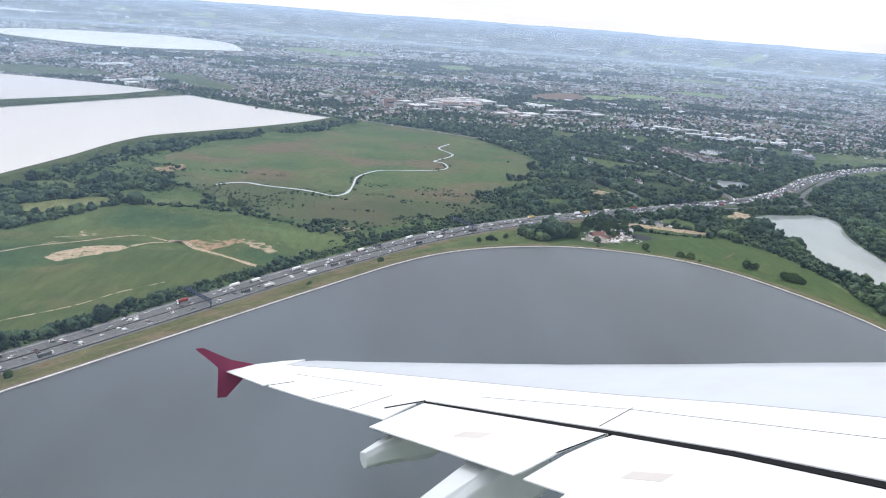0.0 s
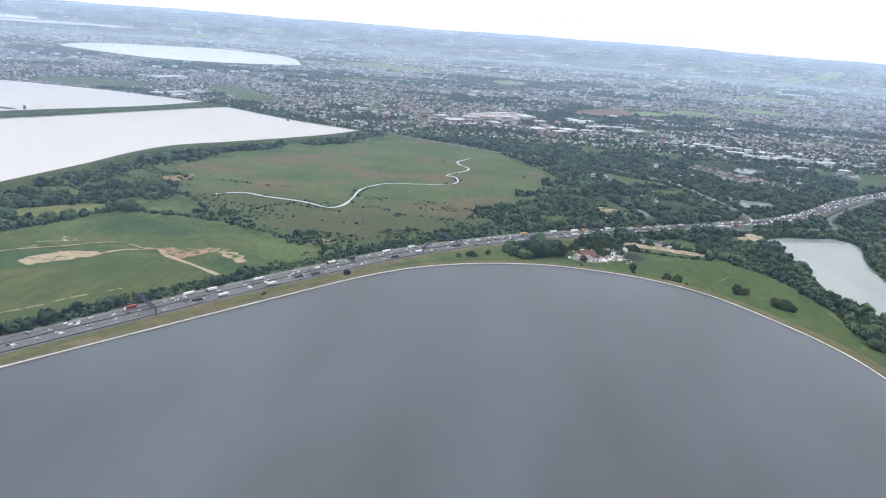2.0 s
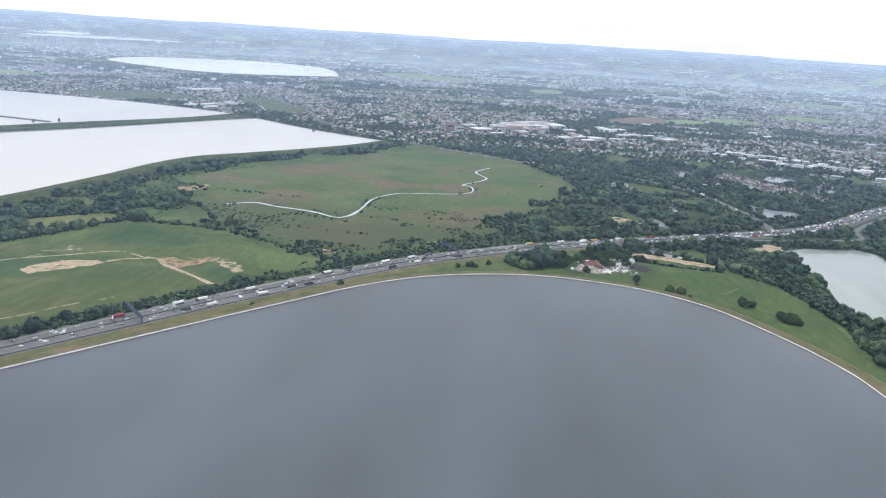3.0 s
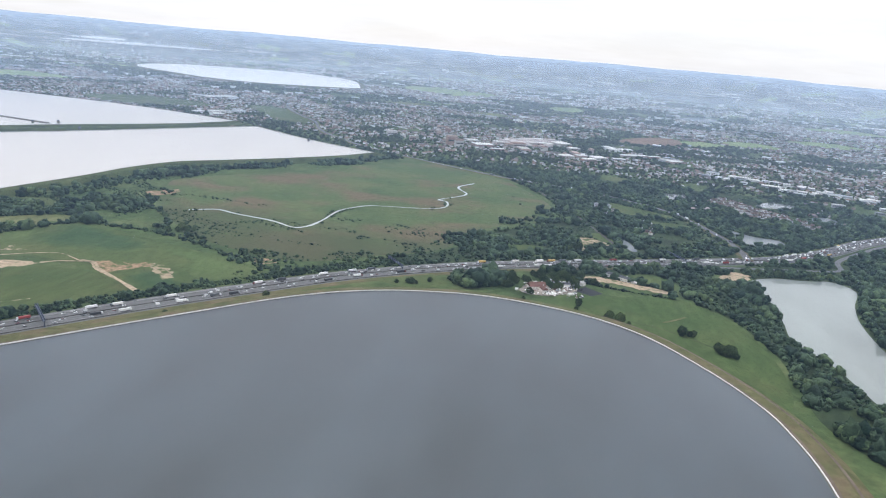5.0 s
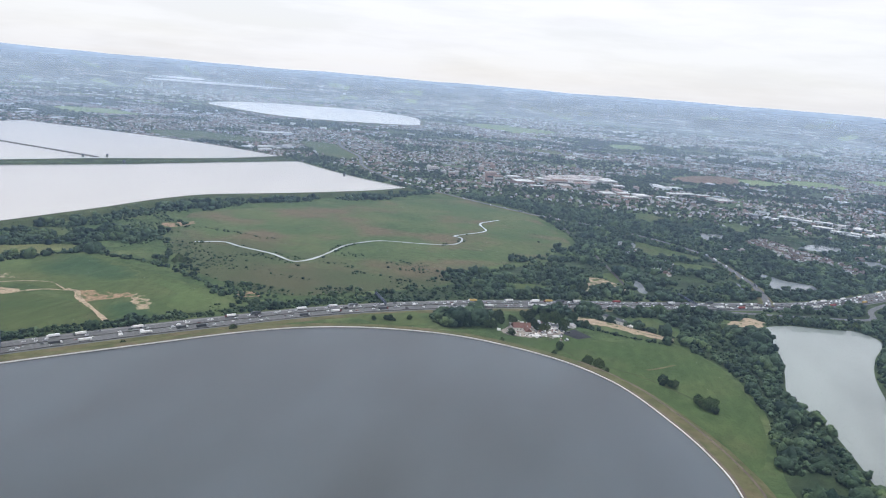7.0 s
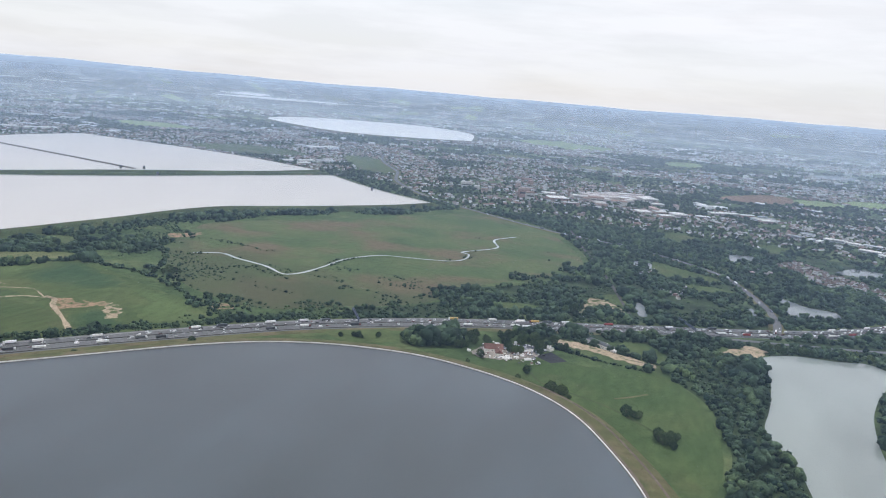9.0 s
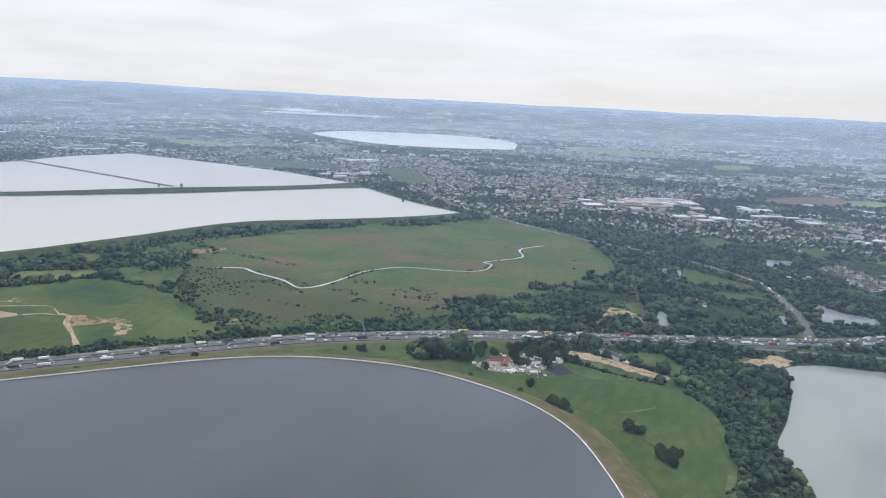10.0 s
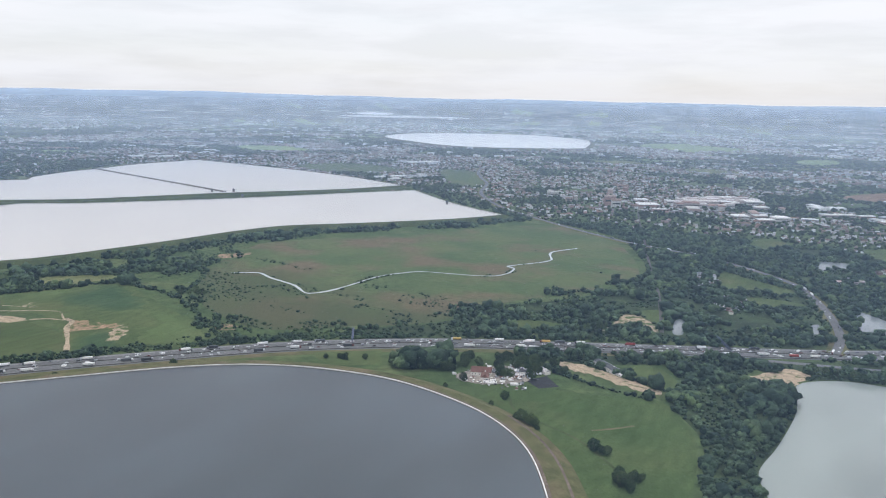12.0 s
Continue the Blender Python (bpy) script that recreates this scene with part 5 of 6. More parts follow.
# roofs and fields too far off to be told apart
def far_patches(name, n, seed, sizes, tall, material, label, category, y0=1950, y1=4100):
    r = np.random.default_rng(seed)
    v, f = [], []
    ys = r.uniform(y0, y1, n * 6)
    xs = r.uniform(np.maximum(-3000, 350 - 2.0 * (ys - 193)), 0.66 * ys + 100)
    good = ~taken(xs, ys, 20) & ~inside(xs, ys, FARAWAY) & (field_noise(xs, ys, 350.0, seed) > 0.35) & (np.hypot(xs - CENTRE[0], ys - CENTRE[1]) < 4380)
    for x, y in list(zip(xs[good], ys[good]))[:n]:
        l, w, a = r.uniform(*sizes), r.uniform(*sizes) * 0.4, r.choice([0.1, 0.3, 0.5, -0.2])
        c, s, i = math.cos(a), math.sin(a), len(v)
        base_z = float(ground_height(np.array([x]), np.array([y]))[0])
        top = base_z + (tall or 2.0)
        ring = [(x + dx * c - dy * s, y + dx * s + dy * c) for dx, dy in ((-l / 2, -w / 2), (l / 2, -w / 2), (l / 2, w / 2), (-l / 2, w / 2))]
        v += [(*p, top + (float(ground_height(np.array([p[0]]), np.array([p[1]]))[0]) - base_z if not tall else 0)) for p in ring] + ([(*p, -1) for p in ring] if tall else [])
        f.append((i, i + 1, i + 2, i + 3))
        if tall:
            f += [(i + k, i + 4 + k, i + 4 + (k + 1) % 4, i + (k + 1) % 4) for k in range(4)]
    tagged(raw(name, v, f, material), label, category, kind="stuff")


FAR_ROOFS = banded("far_roofs", [(0.80, 0.80, 0.80), (0.72, 0.73, 0.75), (0.50, 0.50, 0.52), (0.78, 0.77, 0.75)], "island", 0.6)
far_patches("far_warehouses", 380, 91, (7, 30), 6.0, FAR_ROOFS, "pale roofs of distant warehouses and greenhouses", "warehouses", 1950, 4500)
far_patches("far_fields", 170, 93, (60, 180), 0, PALE, "pale green distant fields between hedges", "fields", 2300, 4560)
far_patches("far_hay_fields", 60, 95, (60, 200), 0, HAY, "yellowish distant fields between hedges", "fields", 2300, 4560)


# ---- motorway gantries ----
def gantry(at, turn, across):
    """A lattice beam over the carriageways on two posts, with signs."""
    base = new("gantry")
    base.matrix_world = pose(*at, 0.3, 0, 0, turn)
    tagged(base, "dark blue steel sign gantry spanning the motorway", "gantry", "motorway gantries")
    for s in (-1, 1):
        bm = bmesh.new()
        box(bm, 0.5, 0.5, 3.6, (s * across / 2, 0, -0.3), taper=0.8)
        box(bm, 0.9, 0.9, 0.3, (s * across / 2, 0, -0.3))
        part("post", bm, NAVY, base)
    for z, y0 in ((3.1, -0.6), (3.1, 0.6), (4.3, -0.6), (4.3, 0.6)):
        bm = bmesh.new()
        box(bm, across + 0.6, 0.3, 0.3, (0, y0, z))
        part("chord", bm, NAVY, base)
    bm = bmesh.new()
    n = int(across / 0.9)
    for i in range(n):
        for y0 in (-0.6, 0.6):
            x0, x1 = -across / 2 + i * across / n, -across / 2 + (i + 1) * across / n
            tube(bm, 0.11, 0.11, (x0, y0, 3.2 if i % 2 else 4.3), (x1, y0, 4.3 if i % 2 else 3.2), 4)
    part("lattice", bm, NAVY, base)
    bm = bmesh.new()
    box(bm, across, 1.0, 0.08, (0, 0, 3.25))
    part("walkway", bm, NAVY, base)
    for i in range(8):
        bm = bmesh.new()
        box(bm, 1.1, 0.25, 1.0, (-across / 2 + (i + 0.9) * across / 8.9, -0.85 if i < 4 else 0.85, 3.2))
        part("sign", bm, NAVY, base)


for a, b in (((-131, 412), (-111, 393)), ((28, 612), (45, 590)), ((257, 752), (272, 727))):
    d = np.array(b) - np.array(a)
    gantry((np.array(a) + np.array(b)) / 2, math.degrees(math.atan2(d[1], d[0])), float(np.hypot(*d)))


# ---- vehicles ----
def shell(profile, wide, inset=0.0):
    """A body: a side outline (x, z) given width, its upper part drawn in."""
    bm = bmesh.new()
    top = max(z for _, z in profile)
    rows = []
    for s in (-1, 1):
        rows.append([bm.verts.new((x, s * (wide / 2 - inset * max(0, z / top - 0.5)), z)) for x, z in profile])
    n = len(profile)
    for i in range(n):
        bm.faces.new((rows[0][i], rows[0][(i + 1) % n], rows[1][(i + 1) % n], rows[1][i]))
    bm.faces.new(rows[0][::-1])
    bm.faces.new(rows[1])
    bmesh.ops.recalc_face_normals(bm, faces=bm.faces)
    bmesh.ops.bevel(bm, geom=bm.edges[:], offset=0.03, segments=1, affect="EDGES")
    return bm


def wheels(parent, places, r, wide):
    me = None
    for x, y in places:
        if me is None:
            bm = bmesh.new()
            tube(bm, r, r, (0, -wide / 2, 0), (0, wide / 2, 0), 8)
            w = part("wheel", bm, RUBBER, parent)
            me = w.data
        else:
            w = new("wheel", me)
            w.parent = parent
        w.location = (x, y, r)


def car(estate):
    base = new("car")
    back = -0.92
    part("body", shell([(back, 0.14), (0.92, 0.14), (0.95, 0.34), (0.42, 0.42), (back + 0.02, 0.42)], 0.78), CARS, base)
    tail = -0.85 if estate else -0.6
    part("windows", shell([(-0.88 if estate else -0.72, 0.41), (0.44, 0.41), (0.14, 0.60), (tail, 0.60)], 0.72, 0.12), GLASSY, base, "dark glass")
    part("roof", shell([(tail - 0.02, 0.59), (0.16, 0.59), (0.12, 0.635), (tail + 0.02, 0.635)], 0.62), CARS, base)
    wheels(base, [(-0.58, -0.34), (-0.58, 0.34), (0.58, -0.34), (0.58, 0.34)], 0.14, 0.12)
    return base


def van():
    base = new("van")
    part("body", shell([(-1.15, 0.16), (1.1, 0.16), (1.14, 0.5), (0.72, 0.62), (0.52, 0.98), (-1.15, 1.0)], 0.86, 0.06), CARS, base)
    part("windscreen", shell([(0.75, 0.62), (0.79, 0.64), (0.58, 0.96), (0.54, 0.94)], 0.74), GLASSY, base, "dark glass")
    wheels(base, [(-0.75, -0.38), (-0.75, 0.38), (0.7, -0.38), (0.7, 0.38)], 0.16, 0.14)
    return base


def lorry():
    base = new("lorry")
    part("cab", shell([(2.2, 0.3), (3.15, 0.3), (3.2, 0.9), (3.02, 1.35), (2.2, 1.45)], 1.02, 0.05), CARS, base)
    part("windscreen", shell([(3.17, 0.88), (3.22, 0.9), (3.06, 1.26), (3.02, 1.24)], 0.9), GLASSY, base, "dark glass")
    part("trailer", shell([(-3.3, 0.52), (2.05, 0.52), (2.05, 1.66), (-3.3, 1.66)], 1.06), TRAILERS, base)
    part("chassis", shell([(-3.2, 0.32), (2.3, 0.32), (2.3, 0.5), (-3.2, 0.5)], 0.7), RUBBER, base)
    wheels(base, [(x, s * 0.42) for x in (-2.8, -2.3, -1.8, 1.9, 2.7) for s in (-1, 1)], 0.2, 0.16)
    return base


def place_on(line, d, offset, z, flip):
    run = np.r_[0, np.cumsum(np.linalg.norm(np.diff(line, axis=0), axis=1))]
    s = side(line, False)
    p = np.array([np.interp(d, run, line[:, j]) for j in (0, 1)])
    n = np.array([np.interp(d, run, s[:, j]) for j in (0, 1)])
    p = p + n * offset
    return pose(p[0], p[1], z, 0, 0, math.degrees(math.atan2(n[0], -n[1])) + (180 if flip else 0))


KINDS = {"car": (car(False), "small family car on the motorway", "car"), "estate": (car(True), "estate car on the motorway", "car"), "van": (van(), "delivery van on the motorway", "van"), "lorry": (lorry(), "articulated lorry with a box trailer on the motorway", "lorry")}
used = set()


def drive(kind, m, group="motorway traffic", words=None):
    ob, label, category = KINDS[kind]
    m = m @ Matrix.Scale(1.15, 4)
    if kind not in used:
        used.add(kind)
        made = ob
    else:
        made = copy_thing(ob, m)
    made.matrix_world = m
    return tagged(made, words or label, category, group)


r = random.Random(17)
LENGTHS = {"car": 2.3, "estate": 2.3, "van": 2.9, "lorry": 7.8}
queue = []
for lane, o in enumerate((-6.9, -5.1, -3.4, -1.7, 1.7, 3.4, 5.1, 6.9)):
    d = 90 + r.uniform(0, 25)
    while d < 1420:
        jam = min(1.0, max(0.0, (d - 420) / 250))
        slow = lane in (0, 7)
        kind = "lorry" if r.random() < (0.34 if slow else 0.15 if lane in (1, 6) else 0.0) else "van" if r.random() < 0.16 else r.choice(["car", "estate"])
        queue.append((d, kind, place_on(ROAD, d + LENGTHS[kind] / 2, o + r.uniform(-0.15, 0.15), 0.33, lane < 4)))
        lo, hi = (4 - 1.4 * jam, 27 - 11 * jam) if lane < 4 else (6 - 3 * jam, 42 - 22 * jam)
        d += LENGTHS[kind] + r.uniform(lo, hi)
queue.sort(key=lambda q: q[0])
small, tail = 0, []
for d, kind, m in queue:
    small += kind in ("car", "estate")
    if small > 262 and kind != "lorry":
        tail.append(m)
    else:
        drive(kind, m)
cube = [(x, y, z) for x, y, z in ((-1, -0.42, 0.12), (1, -0.42, 0.12), (1, 0.42, 0.12), (-1, 0.42, 0.12), (-0.9, -0.38, 0.48), (0.85, -0.38, 0.45), (0.85, 0.38, 0.45), (-0.9, 0.38, 0.48), (-0.7, -0.33, 0.7), (0.2, -0.33, 0.7), (0.2, 0.33, 0.7), (-0.7, 0.33, 0.7))]
quads = [(0, 1, 5, 4), (1, 2, 6, 5), (2, 3, 7, 6), (3, 0, 4, 7), (4, 5, 9, 8), (5, 6, 10, 9), (6, 7, 11, 10), (7, 4, 8, 11), (8, 9, 10, 11)]
v, f = [], []
for m in tail:
    n = len(v)
    v += [m @ (Vector(c) * 1.15) for c in cube]
    f += [tuple(n + i for i in q) for q in quads]
FAR_CARS = banded("far_car_paint", [(0.80, 0.80, 0.80), (0.04, 0.04, 0.045), (0.80, 0.80, 0.79), (0.22, 0.23, 0.25), (0.05, 0.06, 0.08), (0.55, 0.56, 0.57), (0.80, 0.80, 0.80), (0.10, 0.04, 0.04), (0.07, 0.07, 0.08), (0.74, 0.74, 0.73)], "island", 0.4)
tagged(raw("far_traffic", v, f, FAR_CARS), "queue of distant cars filling the motorway lanes", "traffic", kind="stuff")
d = 700.0
while d < 1480:
    kind = "lorry" if 1225 < d < 1262 else r.choice(["car", "car", "estate", "van", "lorry"])
    drive(kind, place_on(LINK, d, r.choice([-1.4, 1.4]), 1.01, False), "traffic on the link road", "vehicle on the link road beside the wood")
    d += LENGTHS[kind] + r.uniform(3, 30)


# ---- the roadside inn with its yard, and the barn ----
TILE_RED = plain("red_clay_tiles", (0.150, 0.075, 0.060), 0.85, spread=0.3, grain=0.8)
WHITEWASH = plain("whitewashed_wall", (0.70, 0.67, 0.62), 0.85, spread=0.12)
CANVAS = plain("white_canvas", (0.68, 0.67, 0.65), 0.8, spread=0.08)
SLATE = plain("grey_sheet_roof", (0.085, 0.09, 0.10), 0.85, spread=0.2)
POND_LINER = plain("black_sheeting", (0.018, 0.020, 0.028), 0.95, spread=0.3)


def gabled(name, x, y, long, deep, wall, ridge, turn, wall_m, roof_m, label, category):
    base = new(name)
    base.matrix_world = pose(x, y, 0, 0, 0, turn)
    tagged(base, label, category)
    wv, wf, rv, rf = house_shape(long, deep, wall, ridge)
    raw("wall", wv, wf, wall_m, base)
    raw("roof", rv, rf, roof_m, base)
    for s in (-1, 1):
        bm = bmesh.new()
        n = max(2, int(long / 2))
        for i in range(n):
            box(bm, 0.5, 0.08, 0.55, (-long / 2 + (i + 0.5) * long / n, s * (deep / 2 + 0.02), wall * 0.45))
        part("windows", bm, GLASSY, base)
    bm = bmesh.new()
    box(bm, 0.5, 0.5, 1.0, (long * 0.3, 0, ridge - 0.4))
    part("chimney", bm, wall_m, base)
    return base


gabled("inn", 148, 594, 13, 7, 2.6, 5.4, 25, WHITEWASH, TILE_RED, "roadside inn with a big red clay roof", "inn")
gabled("inn_wing", 154, 588, 7, 5, 2.4, 4.4, 115, WHITEWASH, TILE_RED, "short wing of the inn under red tiles", "house")
gabled("barn", 211, 651, 22, 6.5, 2.6, 3.8, -32, WHITEWASH, SLATE, "long barn under a dark grey sheet roof", "barn")
gabled("shed", 223, 643, 5, 4, 2.0, 2.9, -32, WHITEWASH, CANVAS, "small white shed at the barn's end", "shed")
gabled("house", 170, 610, 5, 4, 2.2, 3.4, 20, WHITEWASH, SLATE, "small house behind the inn", "house")
gabled("house", 180, 620, 8, 4, 2.2, 3.2, -30, WHITEWASH, SHED, "low pale-roofed building behind the inn", "house")
r = random.Random(44)
for i in range(44):
    x, y = r.uniform(150, 184), r.uniform(584, 618)
    if math.hypot(x - 150, y - 592) > 9 and math.hypot(x - 187, y - 604) > 10:
        m = r.choice([SLATE, SHED, TILE_RED, CANVAS, SLATE, SHED])
        gabled("shed", x, y, r.uniform(1.5, 3.6), r.uniform(1.1, 1.8), 0.9, 1.4, r.choice([22, 112]) + r.uniform(-8, 8), r.choice([WHITEWASH, SLATE]), m, "small shed or stall in the inn's crowded yard", "shed")
r = random.Random(12)
for i in range(34):
    x, y = (r.uniform(224, 254), r.uniform(832, 890)) if i < 22 else (r.uniform(192, 224), r.uniform(912, 985))
    if not taken(np.array([x]), np.array([y]), 1.0)[0]:
        gabled("house", x, y, r.uniform(3.4, 5.4), r.uniform(2.8, 3.6), 2.2, 3.4, r.choice([20, 110, 65]), r.choice([WHITEWASH, WALLS_ONE]), r.choice([ROOF_ONE, ROOF_ONE, SLATE]), "small house standing among dense trees", "house")
for i, (x, y, w, l, turn) in enumerate(((160, 584, 8, 3.2, 20), (169, 595, 3, 1.8, 20), (174, 590, 5, 1.6, 30), (166, 589, 3, 1.5, 20), (168, 605, 2.6, 1.6, 20), (171, 601, 3, 1.4, 110), (152, 614, 3, 1.8, 10), (157, 619, 2.4, 1.6, 40), (134, 584, 2.2, 1.6, 0), (163, 612, 2.6, 1.7, 70), (168, 617, 2.4, 1.8, 20), (146, 608, 2.6, 1.8, 30), (176, 612, 3, 1.6, 100))):
    base = new("marquee")
    base.matrix_world = pose(x, y, 0, 0, 0, turn)
    tagged(base, "white canvas marquee in the inn's yard", "tent", "marquees at the inn")
    bm = bmesh.new()
    box(bm, w, l, 0.9)
    part("side", bm, CANVAS, base)
    wv, wf, rv, rf = house_shape(w, l, 0.9, 1.7)
    raw("roof", rv, rf, CANVAS, base)
PARASOL = banded("parasol_cloth", [(0.80, 0.79, 0.76), (0.40, 0.36, 0.32), (0.16, 0.07, 0.06), (0.78, 0.76, 0.70), (0.10, 0.11, 0.13)], "object", 0.8)
r = random.Random(21)
bm = bmesh.new()
tube(bm, 0.75, 0.05, (0, 0, 1.0), (0, 0, 1.35), 8)
cloth = part("canopy", bm, PARASOL)
bm = bmesh.new()
tube(bm, 0.05, 0.04, (0, 0, 0), (0, 0, 1.1), 5)
tube(bm, 0.5, 0.5, (0, 0, 0.30), (0, 0, 0.36), 8)
stand = part("table", bm, BARK)
first = new("parasol")
cloth.parent = stand.parent = first
first.matrix_world = pose(154, 579, 0.3)
tagged(first, "pale garden parasol over a round table", "parasol", "parasols in the inn's garden")
for i in range(60):
    a, b2 = r.uniform(138, 178), r.uniform(577, 612)
    if math.hypot(a - 149, b2 - 593) > 7.5:
        copy_thing(first, pose(a, b2, 0.3, 0, 0, r.uniform(0, 90)))
tagged(sheet("black_sheeting", np.array([(176, 601), (189, 593), (198, 603), (184, 615)], float), 0.26, POND_LINER), "patch of black ground sheeting behind the yard", "sheeting", kind="structure")
r = random.Random(8)
for i in range(60):
    x, y = r.uniform(136, 184), r.uniform(577, 618)
    if inside(np.array([x]), np.array([y]), np.array([(138, 582), (141, 600), (148, 612), (160, 616), (176, 606), (174, 592), (162, 582), (148, 576)], float))[0] and math.hypot(x - 148, y - 594) > 9 and math.hypot(x - 160, y - 584) > 6:
        drive(r.choice(["car", "estate", "car", "van"]), pose(x, y, 0.21, 0, 0, r.choice([20, 110, 200, 290]) + r.uniform(-8, 8)), "cars parked at the inn", "parked car in the inn's pale yard")
for i in range(16):
    drive("van", pose(r.uniform(156, 182), r.uniform(603, 621), 0.12, 0, 0, r.choice([20, 110]) + r.uniform(-10, 10)), "vans behind the inn", "white van parked behind the inn")
for x, y, turn in ((232, 834, 0), (236, 842, 40), (199, 955, 10), (210, 951, 0), (214, 948, 90), (160, 700, 30), (186, 716, 20), (192, 712, 60)):
    drive("van", pose(x, y, 0.12, 0, 0, turn), "parked vans", "white van parked among trees")


# ---- single trees ----
def tree(seed, tall, slim=False):
    """A tapered trunk with limbs and a crown of many small leafy clumps."""
    r = random.Random(seed)
    base = new("tree")
    bm = bmesh.new()
    tube(bm, tall * 0.035, tall * 0.015, (0, 0, -0.1), (r.uniform(-0.1, 0.1), 0, tall * 0.6), 6)
    for i in range(5):
        a, z = i * 1.26 + r.uniform(-0.3, 0.3), tall * r.uniform(0.28, 0.5)
        tube(bm, tall * 0.012, tall * 0.004, (0, 0, z), (math.cos(a) * tall * 0.26, math.sin(a) * tall * 0.26, z + tall * 0.22), 4)
    part("trunk", bm, BARK, base)
    verts, faces = [], []
    for i in range(320):
        a, u = r.uniform(0, 6.283), r.uniform(-1, 1)
        k = (0.55 + 0.45 * r.random() ** 0.5) * (1 + 0.30 * noise.noise(Vector((math.cos(a) * 1.5, math.sin(a) * 1.5, u * 1.5 + seed))))
        wide = 0.16 if slim else 0.44
        w = math.sqrt(1 - u * u) * tall * wide * k
        c = Vector((math.cos(a) * w, math.sin(a) * w, tall * (0.50 + 0.46 * u * k)))
        e = tall * r.uniform(0.05, 0.095)
        n = len(verts)
        d1, d2 = Vector((r.gauss(0, 1), r.gauss(0, 1), r.gauss(0, 1))).normalized() * e, Vector((r.gauss(0, 1), r.gauss(0, 1), r.gauss(0, 0.6))).normalized() * e
        d3 = d1.cross(d2).normalized() * e * 0.7
        verts += [c + d1, c - d1 * 0.6 + d2, c - d1 * 0.6 - d2, c + d3]
        faces += [(n, n + 1, n + 2), (n, n + 3, n + 1), (n + 1, n + 3, n + 2), (n + 2, n + 3, n)]
    raw("crown", verts, faces, LEAF_TREE, base)
    return base


TREES = [tree(1, 5.0), tree(2, 6.0), tree(3, 3.6), tree(4, 7.0, True)]
spots = []
r = random.Random(29)
for x, y, n, spread in (
    (48, 559, 2, 1), (58, 565, 6, 4), (70, 573, 2, 1), (180, 566, 2, 1.5), (200, 544, 3, 2), (208, 543, 4, 3), (214, 540, 1, 1), (141, 562, 1, 1), (178, 553, 1, 1), (247, 535, 2, 1), (254, 533, 2, 1.5), (271, 514, 7, 4), (277, 518, 7, 4), (275, 508, 5, 4),
    (170, 631, 6, 5), (178, 606, 3, 2.5), (164, 602, 4, 2), (162, 618, 5, 3), (161, 599, 4, 2.5), (172, 620, 5, 3), (159, 630, 6, 4), (166, 636, 5, 4), (180, 634, 5, 3), (153, 609, 4, 2.5), (144, 579, 2, 1.5), (160, 625, 5, 4), (140, 606, 3, 3), (174, 616, 4, 4), (190, 626, 4, 4), (154, 606, 3, 2), (128, 590, 5, 5), (132, 602, 6, 5), (126, 612, 5, 4), (-24, 491, 2, 1.5), (-64, 436, 2, 2), (-172, 300, 2, 1), (332, 722, 6, 8), (352, 727, 5, 7), (372, 730, 5, 8), (392, 738, 5, 6), (146, 624, 6, 5),
    (-150, 618, 4, 6), (-160, 612, 4, 5),
):
    for i in range(n):
        spots.append((x + r.uniform(-1, 1) * spread, y + r.uniform(-1, 1) * spread, 2 if x < 80 and y < 600 else r.randrange(3)))
for i in range(9):
    spots.append((160 + i * 2.3 + r.uniform(-1, 1), 706 + i * 3.2 + r.uniform(-1.5, 1.5), 3))
seen = set()
WORDS = ["round green broadleaf tree standing in grass", "tall broad-crowned green tree by a meadow", "small bushy green tree in a meadow", "tall slim dark cypress-like tree by the wood"]
for x, y, kind in spots:
    if kind != 3 and (inside(np.array([x]), np.array([y]), LAKE)[0] or gap(np.array([x]), np.array([y]), ROAD)[0] < 11):
        continue
    m = pose(x, y, 0.05, 0, 0, r.uniform(0, 360))
    if kind in seen:
        made = copy_thing(TREES[kind], m)
        made.scale = [r.uniform(0.75, 1.2)] * 3
    else:
        seen.add(kind)
        TREES[kind].matrix_world = m
        made = TREES[kind]
    tagged(made, WORDS[kind], "tree", "single trees")


# ---- the aeroplane's wing, where it is as the clip begins ----
WING_WHITE = plain("white_wing_paint", (0.67, 0.68, 0.69), 0.4, spread=0.03, grain=0.6)
WING_GREY = plain("grey_wing_skin", (0.47, 0.50, 0.55), 0.35, spread=0.04, grain=0.8)
MAROON = plain("maroon_paint", (0.140, 0.010, 0.050), 0.4, spread=0.08, grain=0.4)
# near-black for the panel joints and for the painted shade ahead of the flaps
SEAM_AND_GAP = plain("seam_and_gap_shade", (0.012, 0.013, 0.015), 0.9, spread=0.1, spec=0.1)
PATCH = plain("worn_walkway_paint", (0.50, 0.47, 0.45), 0.6, spread=0.06)
wing = new("aircraft_wing")
wing.matrix_world = Matrix(((0.8058, 0.5519, -0.2147, -5.899), (-0.5011, 0.8287, 0.2492, 22.523), (0.3155, -0.0932, 0.9443, 152.123), (0, 0, 0, 1)))
tagged(wing, "white swept aeroplane wing with extended flaps and maroon tip fence", "aeroplane wing")


